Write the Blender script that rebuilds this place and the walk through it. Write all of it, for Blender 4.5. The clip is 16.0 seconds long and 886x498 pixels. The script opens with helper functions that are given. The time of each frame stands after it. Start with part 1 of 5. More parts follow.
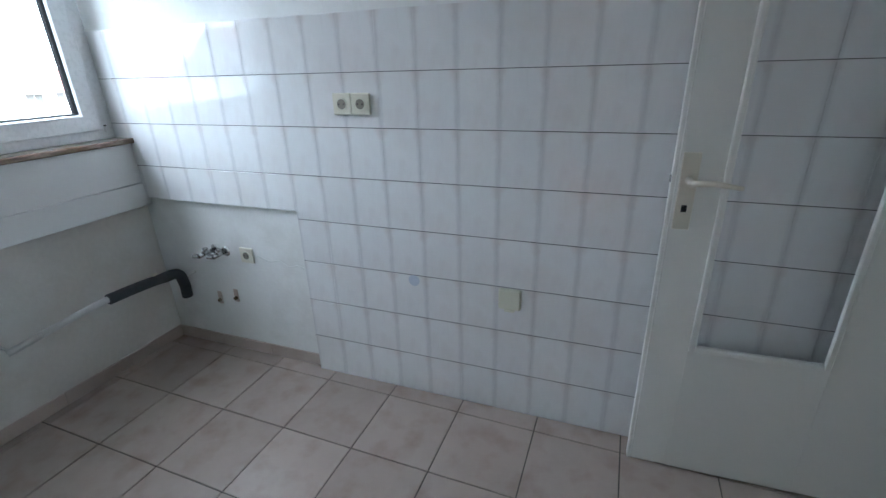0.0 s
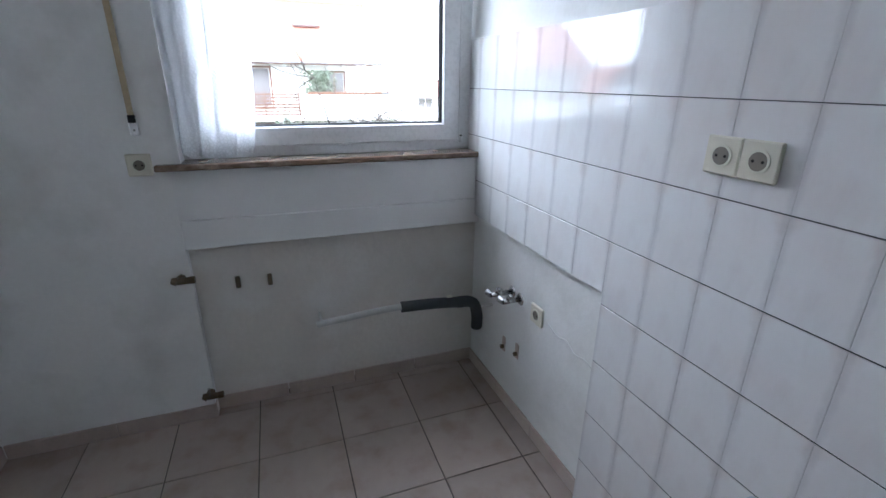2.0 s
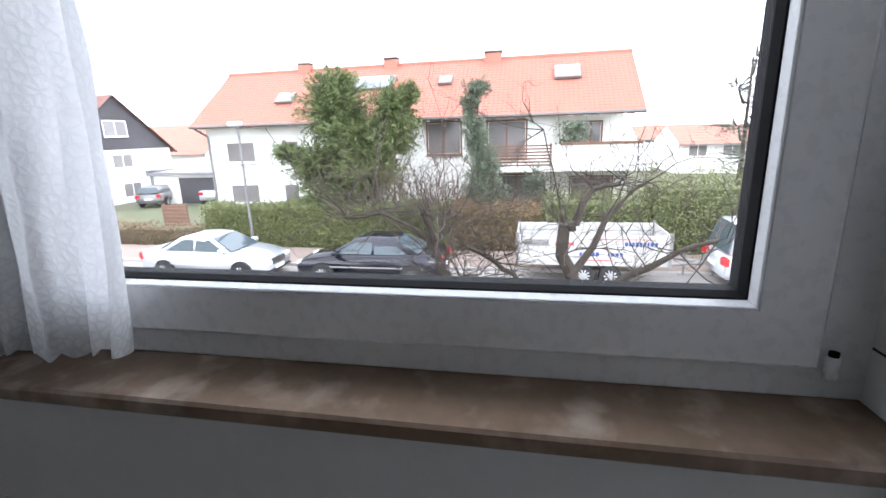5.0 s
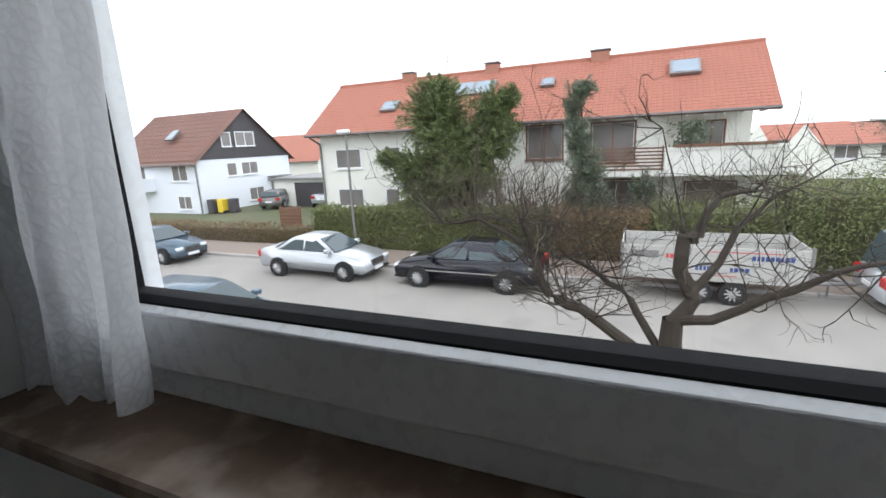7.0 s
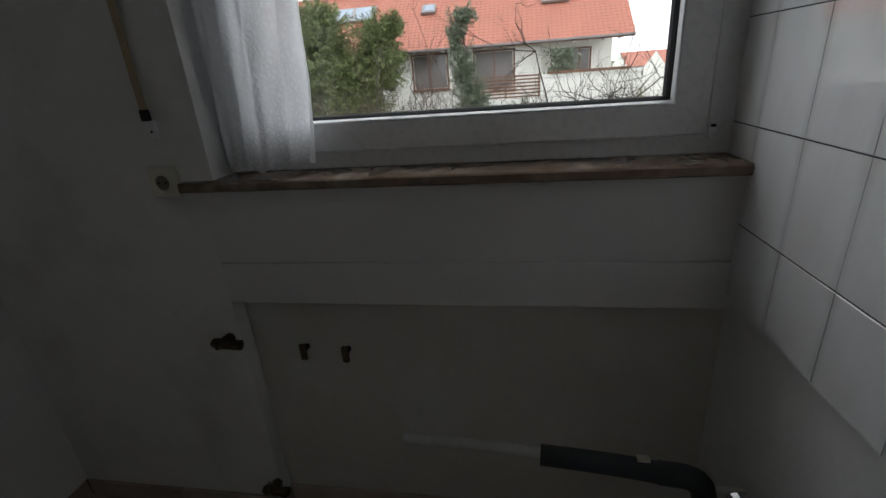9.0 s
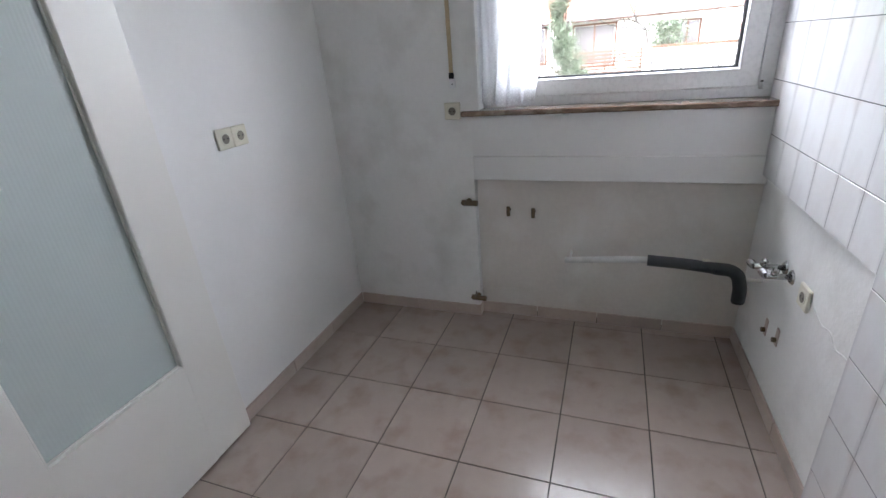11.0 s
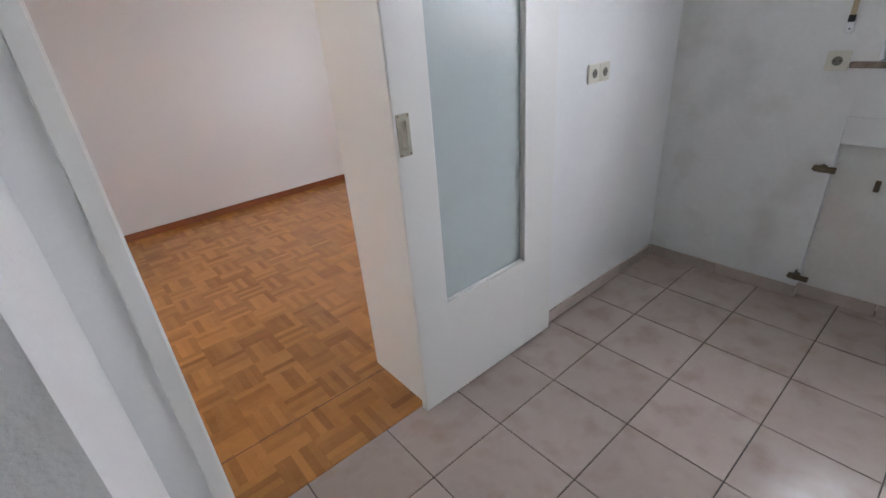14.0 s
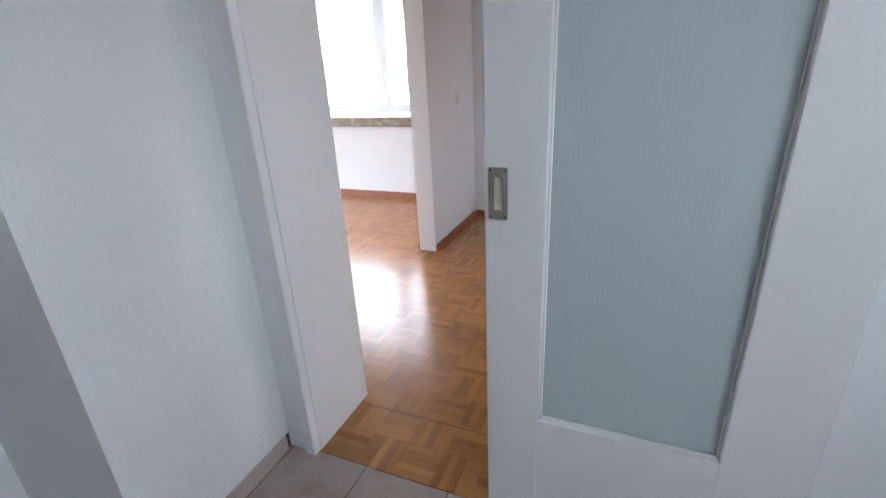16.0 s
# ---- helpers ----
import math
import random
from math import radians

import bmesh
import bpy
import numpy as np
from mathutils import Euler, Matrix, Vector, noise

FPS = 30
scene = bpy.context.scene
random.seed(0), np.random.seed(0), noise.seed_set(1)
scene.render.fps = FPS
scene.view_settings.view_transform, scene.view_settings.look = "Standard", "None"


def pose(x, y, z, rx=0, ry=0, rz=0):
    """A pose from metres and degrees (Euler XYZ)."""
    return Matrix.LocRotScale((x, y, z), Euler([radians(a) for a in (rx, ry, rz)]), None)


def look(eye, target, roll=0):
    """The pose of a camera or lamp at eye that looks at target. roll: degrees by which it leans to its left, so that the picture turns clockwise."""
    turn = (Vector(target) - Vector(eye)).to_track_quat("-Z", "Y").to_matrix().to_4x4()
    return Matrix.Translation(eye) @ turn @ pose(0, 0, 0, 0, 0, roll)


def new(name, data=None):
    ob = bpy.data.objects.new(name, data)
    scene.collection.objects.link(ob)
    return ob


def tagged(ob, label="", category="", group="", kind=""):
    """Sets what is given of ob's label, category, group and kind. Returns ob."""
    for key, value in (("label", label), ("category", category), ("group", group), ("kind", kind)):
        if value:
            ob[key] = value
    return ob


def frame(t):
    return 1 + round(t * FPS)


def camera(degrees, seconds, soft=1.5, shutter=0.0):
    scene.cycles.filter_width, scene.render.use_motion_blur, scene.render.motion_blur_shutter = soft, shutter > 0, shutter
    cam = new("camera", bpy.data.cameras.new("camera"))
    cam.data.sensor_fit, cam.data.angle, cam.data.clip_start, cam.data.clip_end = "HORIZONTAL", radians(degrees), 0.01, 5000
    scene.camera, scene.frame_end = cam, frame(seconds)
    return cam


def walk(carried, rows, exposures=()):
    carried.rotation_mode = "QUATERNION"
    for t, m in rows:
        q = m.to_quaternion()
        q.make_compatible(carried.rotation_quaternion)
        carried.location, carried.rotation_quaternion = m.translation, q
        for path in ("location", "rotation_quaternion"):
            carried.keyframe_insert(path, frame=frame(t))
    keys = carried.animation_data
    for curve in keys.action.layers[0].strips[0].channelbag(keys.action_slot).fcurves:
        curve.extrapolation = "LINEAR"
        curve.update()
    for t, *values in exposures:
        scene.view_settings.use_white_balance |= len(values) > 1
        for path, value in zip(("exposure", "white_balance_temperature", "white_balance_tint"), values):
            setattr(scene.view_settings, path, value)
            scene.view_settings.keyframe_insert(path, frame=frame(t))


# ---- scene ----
cam = camera(88.7, 16.0)
PATH = [
    (0, (0.012, 0.014, 1.349), (-0.68, 1.732, 0.594), -1.8),
    (0.5, (-0.092, 0.12, 1.315), (-1.089, 1.681, 0.562), -1.4),
    (1, (-0.206, 0.262, 1.333), (-1.482, 1.602, 0.575), -1.3),
    (1.5, (-0.237, 0.443, 1.345), (-1.816, 1.457, 0.652), -1.3),
    (2, (-0.292, 0.649, 1.358), (-2.053, 1.296, 0.665), 0.6),
    (2.5, (-0.499, 0.799, 1.352), (-2.341, 1.233, 0.705), -0.2),
    (3, (-0.74, 0.942, 1.372), (-2.613, 1.246, 0.741), -2.0),
    (3.5, (-0.987, 1.065, 1.38), (-2.907, 1.104, 0.819), -1.0),
    (4, (-1.244, 1.12, 1.365), (-3.158, 1.081, 0.787), -2.1),
    (4.5, (-1.502, 1.105, 1.378), (-3.434, 0.989, 0.874), -1.8),
    (5, (-1.675, 1.103, 1.378), (-3.576, 0.722, 0.887), -1.8),
    (7.3, (-1.883, 1.026, 1.347), (-3.641, 0.207, 0.856), -3.3),
    (7.5, (-1.841, 1.052, 1.344), (-3.586, 0.25, 0.786), -3.6),
    (8, (-1.718, 1.078, 1.344), (-3.499, 0.373, 0.767), -3.9),
    (8.5, (-1.475, 1.062, 1.317), (-3.321, 0.632, 0.681), -4.1),
    (8.7, (-1.347, 1.054, 1.277), (-3.179, 0.723, 0.546), -4.2),
    (10.8, (-0.186, 0.891, 1.356), (-1.931, 0.327, 0.557), -4.0),
    (11, (-0.061, 0.897, 1.335), (-1.77, 0.232, 0.537), -4.9),
    (11.5, (0.197, 0.847, 1.339), (-1.362, -0.154, 0.587), -4.4),
    (12, (0.455, 0.765, 1.319), (-0.929, -0.453, 0.545), -5.4),
    (12.5, (0.562, 0.802, 1.317), (-0.638, -0.587, 0.523), -3.9),
    (13, (0.619, 0.874, 1.332), (-0.424, -0.616, 0.499), -3.5),
    (13.5, (0.539, 0.815, 1.317), (-0.532, -0.63, 0.442), -3.6),
    (14, (0.364, 0.668, 1.327), (-0.757, -0.733, 0.443), -4.8),
    (14.5, (0.166, 0.626, 1.293), (-0.734, -0.943, 0.439), -4.2),
    (15, (-0.112, 0.619, 1.302), (-0.51, -1.139, 0.435), -6.2),
    (15.5, (-0.401, 0.565, 1.294), (-0.39, -1.253, 0.461), -0.1),
    (16, (-0.658, 0.566, 1.321), (0.08, -1.142, 0.586), -2.9),
]
EXPOSURES = [(0, 1.85, 5300, 3), (1.5, 1.65, 5350, 8), (3, 1.27, 5650, 12), (4, 0.82, 5700, 12), (4.5, 0.75, 5750, 12), (5.2, 0.2, 5900, 12), (7.3, -0.8, 6100, 8), (8.0, -0.85, 6100, 8), (8.7, -0.85, 6300, 8), (10.8, 2.05, 5950, 12), (12, 2.0, 6100, 15), (13.5, 2.12, 6080, 14), (14.8, 2.2, 5600, 12), (15.3, 2.15, 5550, 12), (16, 1.95, 5500, 10)]
walk(cam, [(t, look(eye, target, roll)) for t, eye, target, roll in PATH], EXPOSURES)

# ---- world and light: overcast day, sky through the openings plus area lamps added there ----
SUN_ELEVATION, SUN_TURN = radians(38), radians(150)
world = bpy.data.worlds.new("sky")
scene.world = world
world.use_nodes = True
wn, wl = world.node_tree.nodes, world.node_tree.links
wn.clear()
sky = wn.new("ShaderNodeTexSky")
sky.sky_type, sky.sun_disc = "NISHITA", False
sky.sun_elevation, sky.sun_rotation = SUN_ELEVATION, SUN_TURN
sky.air_density, sky.dust_density, sky.ozone_density = 1.0, 6.0, 1.0
cloud = wn.new("ShaderNodeMix")
cloud.data_type = "RGBA"
cloud.inputs["Factor"].default_value = 0.85
cloud.inputs["B"].default_value = (27.0, 27.4, 28.0, 1)
wl.new(sky.outputs[0], cloud.inputs["A"])
background = wn.new("ShaderNodeBackground")
background.inputs["Strength"].default_value = 0.15
wl.new(cloud.outputs["Result"], background.inputs["Color"])
world_out = wn.new("ShaderNodeOutputWorld")
wl.new(background.outputs[0], world_out.inputs[0])
sun_data = bpy.data.lights.new("sun", "SUN")
sun_data.energy, sun_data.angle, sun_data.color = 1.5, radians(25), (1.0, 0.96, 0.9)
sun = new("sun", sun_data)
sun.matrix_world = pose(0, 0, 30, 90 - 38, 0, 150)


def window_fill(name, at, width, height, watts, colour):
    """Area lamp added in a window's opening, mostly its upper part, boosting the sky."""
    data = bpy.data.lights.new(name, "AREA")
    data.shape, data.size, data.size_y, data.energy, data.color = "RECTANGLE", width, height, watts, colour
    lamp = new(name, data)
    lamp.matrix_world = at
    return lamp


# Added lamps that brighten the rooms beyond what the sky brings in.
window_fill("kitchen_window_light", pose(-2.24, 0.92, 2.0, 80, 0, -90), 1.1, 0.45, 0.5, (0.90, 0.96, 1.0))
window_fill("far_window_light", pose(2.25, -3.86, 2.06, 70, 0, 0), 1.4, 0.16, 1.4, (1.0, 0.97, 0.93))
window_fill("living_window_light", pose(-2.2, -2.12, 1.5, 80, 0, -90), 0.6, 0.85, 0.9, (1.0, 0.96, 0.92))


# ---- materials ----
def material(name, colour, rough=0.6, metal=0.0, vary=0.08, scale=6.0, grain=60.0, bump=0.0, bump_scale=80.0, stain=None, stain_scale=2.0, stain_amount=0.5, spec=0.5, per_object=0.0, island=0.0, printed=None, fans=None):
    """A surface with variation at two scales, optional stains, relief, and a tone of its own per object or per island."""
    m = bpy.data.materials.new(name)
    m.use_nodes = True
    n, l = m.node_tree.nodes, m.node_tree.links
    bsdf = n["Principled BSDF"]
    bsdf.inputs["Roughness"].default_value = rough
    bsdf.inputs["Metallic"].default_value = metal
    bsdf.inputs["Specular IOR Level"].default_value = spec
    coord = n.new("ShaderNodeTexCoord")
    geo = n.new("ShaderNodeNewGeometry")
    where = geo.outputs["Position"]
    def noise_at(s, detail=4.0):
        t = n.new("ShaderNodeTexNoise")
        t.inputs["Scale"].default_value, t.inputs["Detail"].default_value = s, detail
        l.new(where, t.inputs["Vector"])
        return t.outputs["Fac"]
    def mathn(op, a, b):
        t = n.new("ShaderNodeMath")
        t.operation = op
        for i, v in enumerate((a, b)):
            if isinstance(v, (int, float)):
                t.inputs[i].default_value = v
            else:
                l.new(v, t.inputs[i])
        return t.outputs[0]
    big, fine = noise_at(scale), noise_at(grain, 6.0)
    tone = mathn("ADD", mathn("MULTIPLY", mathn("SUBTRACT", big, 0.5), 2.2 * vary), mathn("MULTIPLY", mathn("SUBTRACT", fine, 0.5), 1.4 * vary))
    if per_object:
        info = n.new("ShaderNodeObjectInfo")
        tone = mathn("ADD", tone, mathn("MULTIPLY", mathn("SUBTRACT", info.outputs["Random"], 0.5), per_object))
    if island:
        tone = mathn("ADD", tone, mathn("MULTIPLY", mathn("SUBTRACT", geo.outputs["Random Per Island"], 0.5), island))
    value = mathn("ADD", tone, 1.0)
    scaled = n.new("ShaderNodeVectorMath")
    scaled.operation = "SCALE"
    scaled.inputs[0].default_value = colour[:3]
    l.new(value, scaled.inputs["Scale"])
    out = scaled.outputs[0]
    if stain:
        mask = n.new("ShaderNodeMapRange")
        mask.inputs["From Min"].default_value, mask.inputs["From Max"].default_value = 0.5, 0.75
        mask.inputs["To Max"].default_value = stain_amount
        l.new(noise_at(stain_scale, 5.0), mask.inputs["Value"])
        mix = n.new("ShaderNodeMix")
        mix.data_type = "RGBA"
        mix.inputs["B"].default_value = (*stain, 1)
        l.new(mask.outputs[0], mix.inputs["Factor"])
        l.new(out, mix.inputs["A"])
        out = mix.outputs["Result"]
    if printed:
        local = n.new("ShaderNodeTexNoise")
        local.inputs["Scale"].default_value, local.inputs["Detail"].default_value, local.inputs["Distortion"].default_value = printed[1], 3.0, 0.6
        stretch = n.new("ShaderNodeMapping")
        stretch.inputs["Scale"].default_value = printed[2]
        l.new(coord.outputs["Object"], stretch.inputs["Vector"])
        l.new(stretch.outputs[0], local.inputs["Vector"])
        ramp = n.new("ShaderNodeMapRange")
        ramp.inputs["From Min"].default_value, ramp.inputs["From Max"].default_value, ramp.inputs["To Max"].default_value = 0.48, 0.68, printed[3]
        l.new(local.outputs["Fac"], ramp.inputs["Value"])
        over = n.new("ShaderNodeMix")
        over.data_type = "RGBA"
        over.inputs["B"].default_value = (*printed[0], 1)
        l.new(ramp.outputs[0], over.inputs["Factor"])
        l.new(out, over.inputs["A"])
        out = over.outputs["Result"]
    if fans:
        # printed decor: a soft band along both upright edges that spreads into a fan at the upper corners
        axis = n.new("ShaderNodeSeparateXYZ")
        l.new(coord.outputs["Object"], axis.inputs[0])
        side = mathn("ABSOLUTE", axis.outputs[0], 0.0)
        ragged = mathn("MULTIPLY", mathn("SUBTRACT", noise_at(38.0, 3.0), 0.5), 0.035)
        for reach, lo, hi, tint_c, most in ((mathn("ADD", mathn("ADD", side, mathn("MULTIPLY", axis.outputs[2], 0.55)), ragged), 0.080, 0.125, fans[0], fans[2]), (mathn("ADD", side, mathn("MULTIPLY", ragged, 0.35)), 0.056, 0.069, fans[1], fans[3])):
            edge = n.new("ShaderNodeMapRange")
            edge.interpolation_type = "SMOOTHSTEP"
            edge.inputs["From Min"].default_value, edge.inputs["From Max"].default_value, edge.inputs["To Max"].default_value = lo, hi, most
            l.new(reach, edge.inputs["Value"])
            over = n.new("ShaderNodeMix")
            over.data_type = "RGBA"
            over.inputs["B"].default_value = (*tint_c, 1)
            l.new(edge.outputs[0], over.inputs["Factor"])
            l.new(out, over.inputs["A"])
            out = over.outputs["Result"]
    l.new(out, bsdf.inputs["Base Color"])
    l.new(mathn("ADD", mathn("MULTIPLY", mathn("SUBTRACT", fine, 0.5), min(0.15, rough * 0.4)), rough), bsdf.inputs["Roughness"])
    if bump:
        b = n.new("ShaderNodeBump")
        b.inputs["Strength"].default_value, b.inputs["Distance"].default_value = 1.0, bump
        l.new(noise_at(bump_scale, 3.0), b.inputs["Height"])
        l.new(b.outputs[0], bsdf.inputs["Normal"])
    return m


def pane_material(name, gloss_rough=0.0, tint=(1, 1, 1)):
    m = bpy.data.materials.new(name)
    m.use_nodes = True
    n, l = m.node_tree.nodes, m.node_tree.links
    n.clear()
    see, gloss, fres, steep, base, mix, out = (n.new("ShaderNode" + k) for k in ("BsdfTransparent", "BsdfGlossy", "LayerWeight", "Math", "Math", "MixShader", "OutputMaterial"))
    see.inputs[0].default_value = (*tint, 1)
    gloss.inputs["Roughness"].default_value = gloss_rough
    fres.inputs["Blend"].default_value = 0.5
    steep.operation, base.operation, base.use_clamp = "POWER", "MULTIPLY_ADD", True
    steep.inputs[1].default_value, base.inputs[1].default_value, base.inputs[2].default_value = 5.0, 0.5, 0.03
    l.new(fres.outputs["Facing"], steep.inputs[0]), l.new(steep.outputs[0], base.inputs[0])
    l.new(base.outputs[0], mix.inputs[0]), l.new(see.outputs[0], mix.inputs[1]), l.new(gloss.outputs[0], mix.inputs[2]), l.new(mix.outputs[0], out.inputs[0])
    return m


PLASTER = material("white_wall_paint", (0.80, 0.80, 0.79), 0.75, vary=0.03, scale=1.5, bump=0.0006, bump_scale=110, stain=(0.55, 0.54, 0.52), stain_scale=1.3, stain_amount=0.3)
ROUGHCAST = material("roughcast_wall_paint", (0.80, 0.80, 0.78), 0.85, vary=0.03, scale=2.0, bump=0.0034, bump_scale=62)
BARE = material("patched_bare_plaster", (0.80, 0.80, 0.785), 0.85, vary=0.06, scale=3.0, bump=0.0012, bump_scale=60, stain=(0.47, 0.45, 0.40), stain_scale=3.8, stain_amount=0.42)
# Darker than BARE: dirt, and the shade of the niche put into the colour.
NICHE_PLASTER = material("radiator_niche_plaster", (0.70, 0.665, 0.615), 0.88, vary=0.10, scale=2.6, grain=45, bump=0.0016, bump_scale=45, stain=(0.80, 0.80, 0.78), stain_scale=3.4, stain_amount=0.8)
GROUT = material("cement_grout", (0.075, 0.065, 0.06), 0.9, vary=0.12, scale=5)
WALL_GROUT = material("grey_wall_grout", (0.78, 0.78, 0.78), 0.85, vary=0.1)
WALL_TILE = material("glazed_white_wall_tile", (0.83, 0.83, 0.835), 0.055, vary=0.02, scale=9, stain=(0.72, 0.62, 0.58), stain_scale=5.0, stain_amount=0.25, per_object=0.03, spec=0.8, printed=((0.72, 0.69, 0.69), 9.0, (1.6, 1.0, 0.6), 0.4), fans=((0.70, 0.61, 0.57), (0.52, 0.52, 0.54), 0.5, 0.32))
FLOOR_TILE = material("beige_floor_tile", (0.40, 0.328, 0.288), 0.22, vary=0.10, scale=4, grain=18, stain=(0.27, 0.185, 0.15), stain_scale=8.5, stain_amount=0.55, per_object=0.12)
SKIRT_TILE = material("beige_skirting_tile", (0.50, 0.41, 0.36), 0.35, vary=0.10, scale=8, stain=(0.30, 0.22, 0.17), stain_scale=6, stain_amount=0.4, per_object=0.1)
LACQUER = material("white_lacquered_wood", (0.78, 0.77, 0.73), 0.32, vary=0.015, scale=3)
PVC = material("white_pvc", (0.82, 0.83, 0.84), 0.28, vary=0.015)
RUBBER = material("black_rubber_seal", (0.012, 0.012, 0.013), 0.75, spec=0.12)
SILL = material("brown_marble_sill", (0.22, 0.155, 0.108), 0.18, vary=0.25, scale=9, grain=50, stain=(0.46, 0.38, 0.31), stain_scale=16, stain_amount=0.75)
CREAM = material("aged_cream_plastic", (0.72, 0.69, 0.58), 0.35, vary=0.03)
DARK = material("dark_hole", (0.02, 0.02, 0.02), 0.8)
CHROME = material("worn_chrome", (0.48, 0.48, 0.48), 0.22, metal=1.0, vary=0.06, scale=30)
BRASS = material("tarnished_brass", (0.17, 0.13, 0.085), 0.42, metal=1.0, vary=0.25, scale=40)
NICKEL = material("brushed_champagne_nickel", (0.74, 0.70, 0.61), 0.33, metal=1.0, vary=0.05)
PULL_METAL = material("worn_olive_nickel", (0.42, 0.39, 0.31), 0.36, metal=1.0, vary=0.12, scale=40)
PIPE_BLACK = material("black_pipe_insulation", (0.045, 0.05, 0.055), 0.6, vary=0.2, scale=20)
PIPE_GREY = material("grey_white_plastic_pipe", (0.62, 0.62, 0.60), 0.5, vary=0.12, scale=12, stain=(0.35, 0.33, 0.3), stain_scale=15)
BELT = material("beige_woven_belt", (0.50, 0.40, 0.26), 0.85, vary=0.12, scale=30)
WINDOW_GLASS = pane_material("clear_window_glass")
WALL_JOINT = material("dark_horizontal_joint", (0.06, 0.06, 0.065), 0.8, vary=0.2)
MARK = material("pale_blue_filler", (0.55, 0.60, 0.68), 0.7)
YELLOWED = material("yellowed_plastic", (0.70, 0.69, 0.57), 0.4, vary=0.04)
PARQUET = material("oak_parquet", (0.37, 0.165, 0.045), 0.22, vary=0.18, scale=18, grain=120, per_object=0.5, island=0.5)
SKIRT_WOOD = material("reddish_wooden_skirting", (0.30, 0.10, 0.04), 0.4, vary=0.15, scale=12)
ROOM_PAINT = material("warm_white_room_paint", (0.80, 0.79, 0.78), 0.8, vary=0.02, scale=1.5, bump=0.0008, bump_scale=120)


# ---- building helpers ----
def box(bm, x0, x1, y0, y1, z0, z1, bevel=0.0, segments=1):
    made = bmesh.ops.create_cube(bm, size=1)["verts"]
    for v in made:
        v.co = Vector((x0 + (v.co.x + 0.5) * (x1 - x0), y0 + (v.co.y + 0.5) * (y1 - y0), z0 + (v.co.z + 0.5) * (z1 - z0)))
    if bevel:
        edges = list({e for v in made for e in v.link_edges})
        bmesh.ops.bevel(bm, geom=edges, offset=bevel, segments=segments, affect="EDGES")
    return made


def boxed(*boxes, bevel=0.0):
    bm = bmesh.new()
    for b in boxes:
        box(bm, *b, bevel=bevel)
    return bm


def tube(bm, a, b, r0, r1=None, sides=16):
    a, b = Vector(a), Vector(b)
    turn = (b - a).to_track_quat("Z", "Y").to_matrix().to_4x4()
    bmesh.ops.create_cone(bm, cap_ends=True, segments=sides, radius1=r0, radius2=r0 if r1 is None else r1, depth=(b - a).length, matrix=Matrix.Translation((a + b) / 2) @ turn)
    return bm


def mesh_of(name, bm, mat, smooth=False):
    me = bpy.data.meshes.new(name)
    bm.normal_update()
    bm.to_mesh(me)
    bm.free()
    me.materials.append(mat)
    if smooth:
        for p in me.polygons:
            p.use_smooth = True
    return me


def part(name, bm, mat, parent=None, label="", smooth=False):
    ob = new(name, mesh_of(name, bm, mat, smooth))
    ob.parent = parent
    return tagged(ob, label)


def structure(name, bm, mat, label="", category=""):
    ob = part(name, bm, mat)
    return tagged(ob, label, category, kind="structure")


def thing(name, at, label, category, group=""):
    return tagged(new(name), label, category, group) if at is None else placed(tagged(new(name), label, category, group), at)


def placed(ob, at):
    ob.matrix_world = at if isinstance(at, Matrix) else Matrix.Translation(at)
    ob.empty_display_size = 0.1
    return ob


# ---- plan ----
NORTH, SOUTH, NICHE, FACE, CEIL = 1.487, -0.44, -2.158, -2.108, 2.5
LIVING_N, LIVING_S = -0.79, -3.42
JAMB_W, JAMB_E, BLOCK_X, BLOCK_Y, ENTRY_X = -0.395, 0.345, 0.46, 0.115, 1.02
WIN_Y0, SILL_Z, WIN_TOP = 0.33, 1.055, 2.25
TILE_TOP, PATCH_TOP, BED = 1.523, 0.794, 0.028

# kitchen shell
kitchen_floor = structure("floor", boxed((-2.3, 3.0, SOUTH - 0.03, 1.75, -0.2, -0.004)), GROUT, "beige ceramic tiled kitchen floor with dark joints", "floor")
wall_west = structure("wall_west", boxed((-2.34, NICHE, LIVING_N, 1.75, -0.2, SILL_Z), (-2.55, -2.34, LIVING_N, 1.75, -3.2, SILL_Z - 0.1), (-2.34, NICHE, LIVING_N, WIN_Y0, SILL_Z, CEIL), (-2.55, -2.34, LIVING_N, -0.05, SILL_Z, CEIL), (-2.34, NICHE, WIN_Y0, 1.75, WIN_TOP, CEIL),
    (NICHE, FACE, SOUTH, 0.292, 0, SILL_Z), (NICHE, FACE, SOUTH, WIN_Y0, SILL_Z, CEIL), (NICHE, FACE, WIN_Y0, NORTH, WIN_TOP, CEIL)), BARE, "smudged white plaster wall around the kitchen window", "wall")
# Skim over the wall; its tone holds grime plus shade under the panel.
part("niche_plaster", boxed((NICHE - 0.002, NICHE + 0.003, 0.294, NORTH + BED, 0.03, 0.757)), NICHE_PLASTER, wall_west, "grimy patched plaster where a radiator hung, tinted darker for niche shade")
wall_north = structure("wall_north", boxed((-2.34, 3.0, NORTH + BED, 1.75, 0, CEIL)), BARE, "white plaster wall behind the kitchen tiles", "wall")
structure("wall_south", boxed((-2.55, JAMB_W, LIVING_N, SOUTH, 0, CEIL), (JAMB_W, JAMB_E, LIVING_N, SOUTH, 2.03, CEIL), (JAMB_E, 3.0, LIVING_N, SOUTH, 0, CEIL)), PLASTER, "white painted wall between kitchen and living room", "wall")
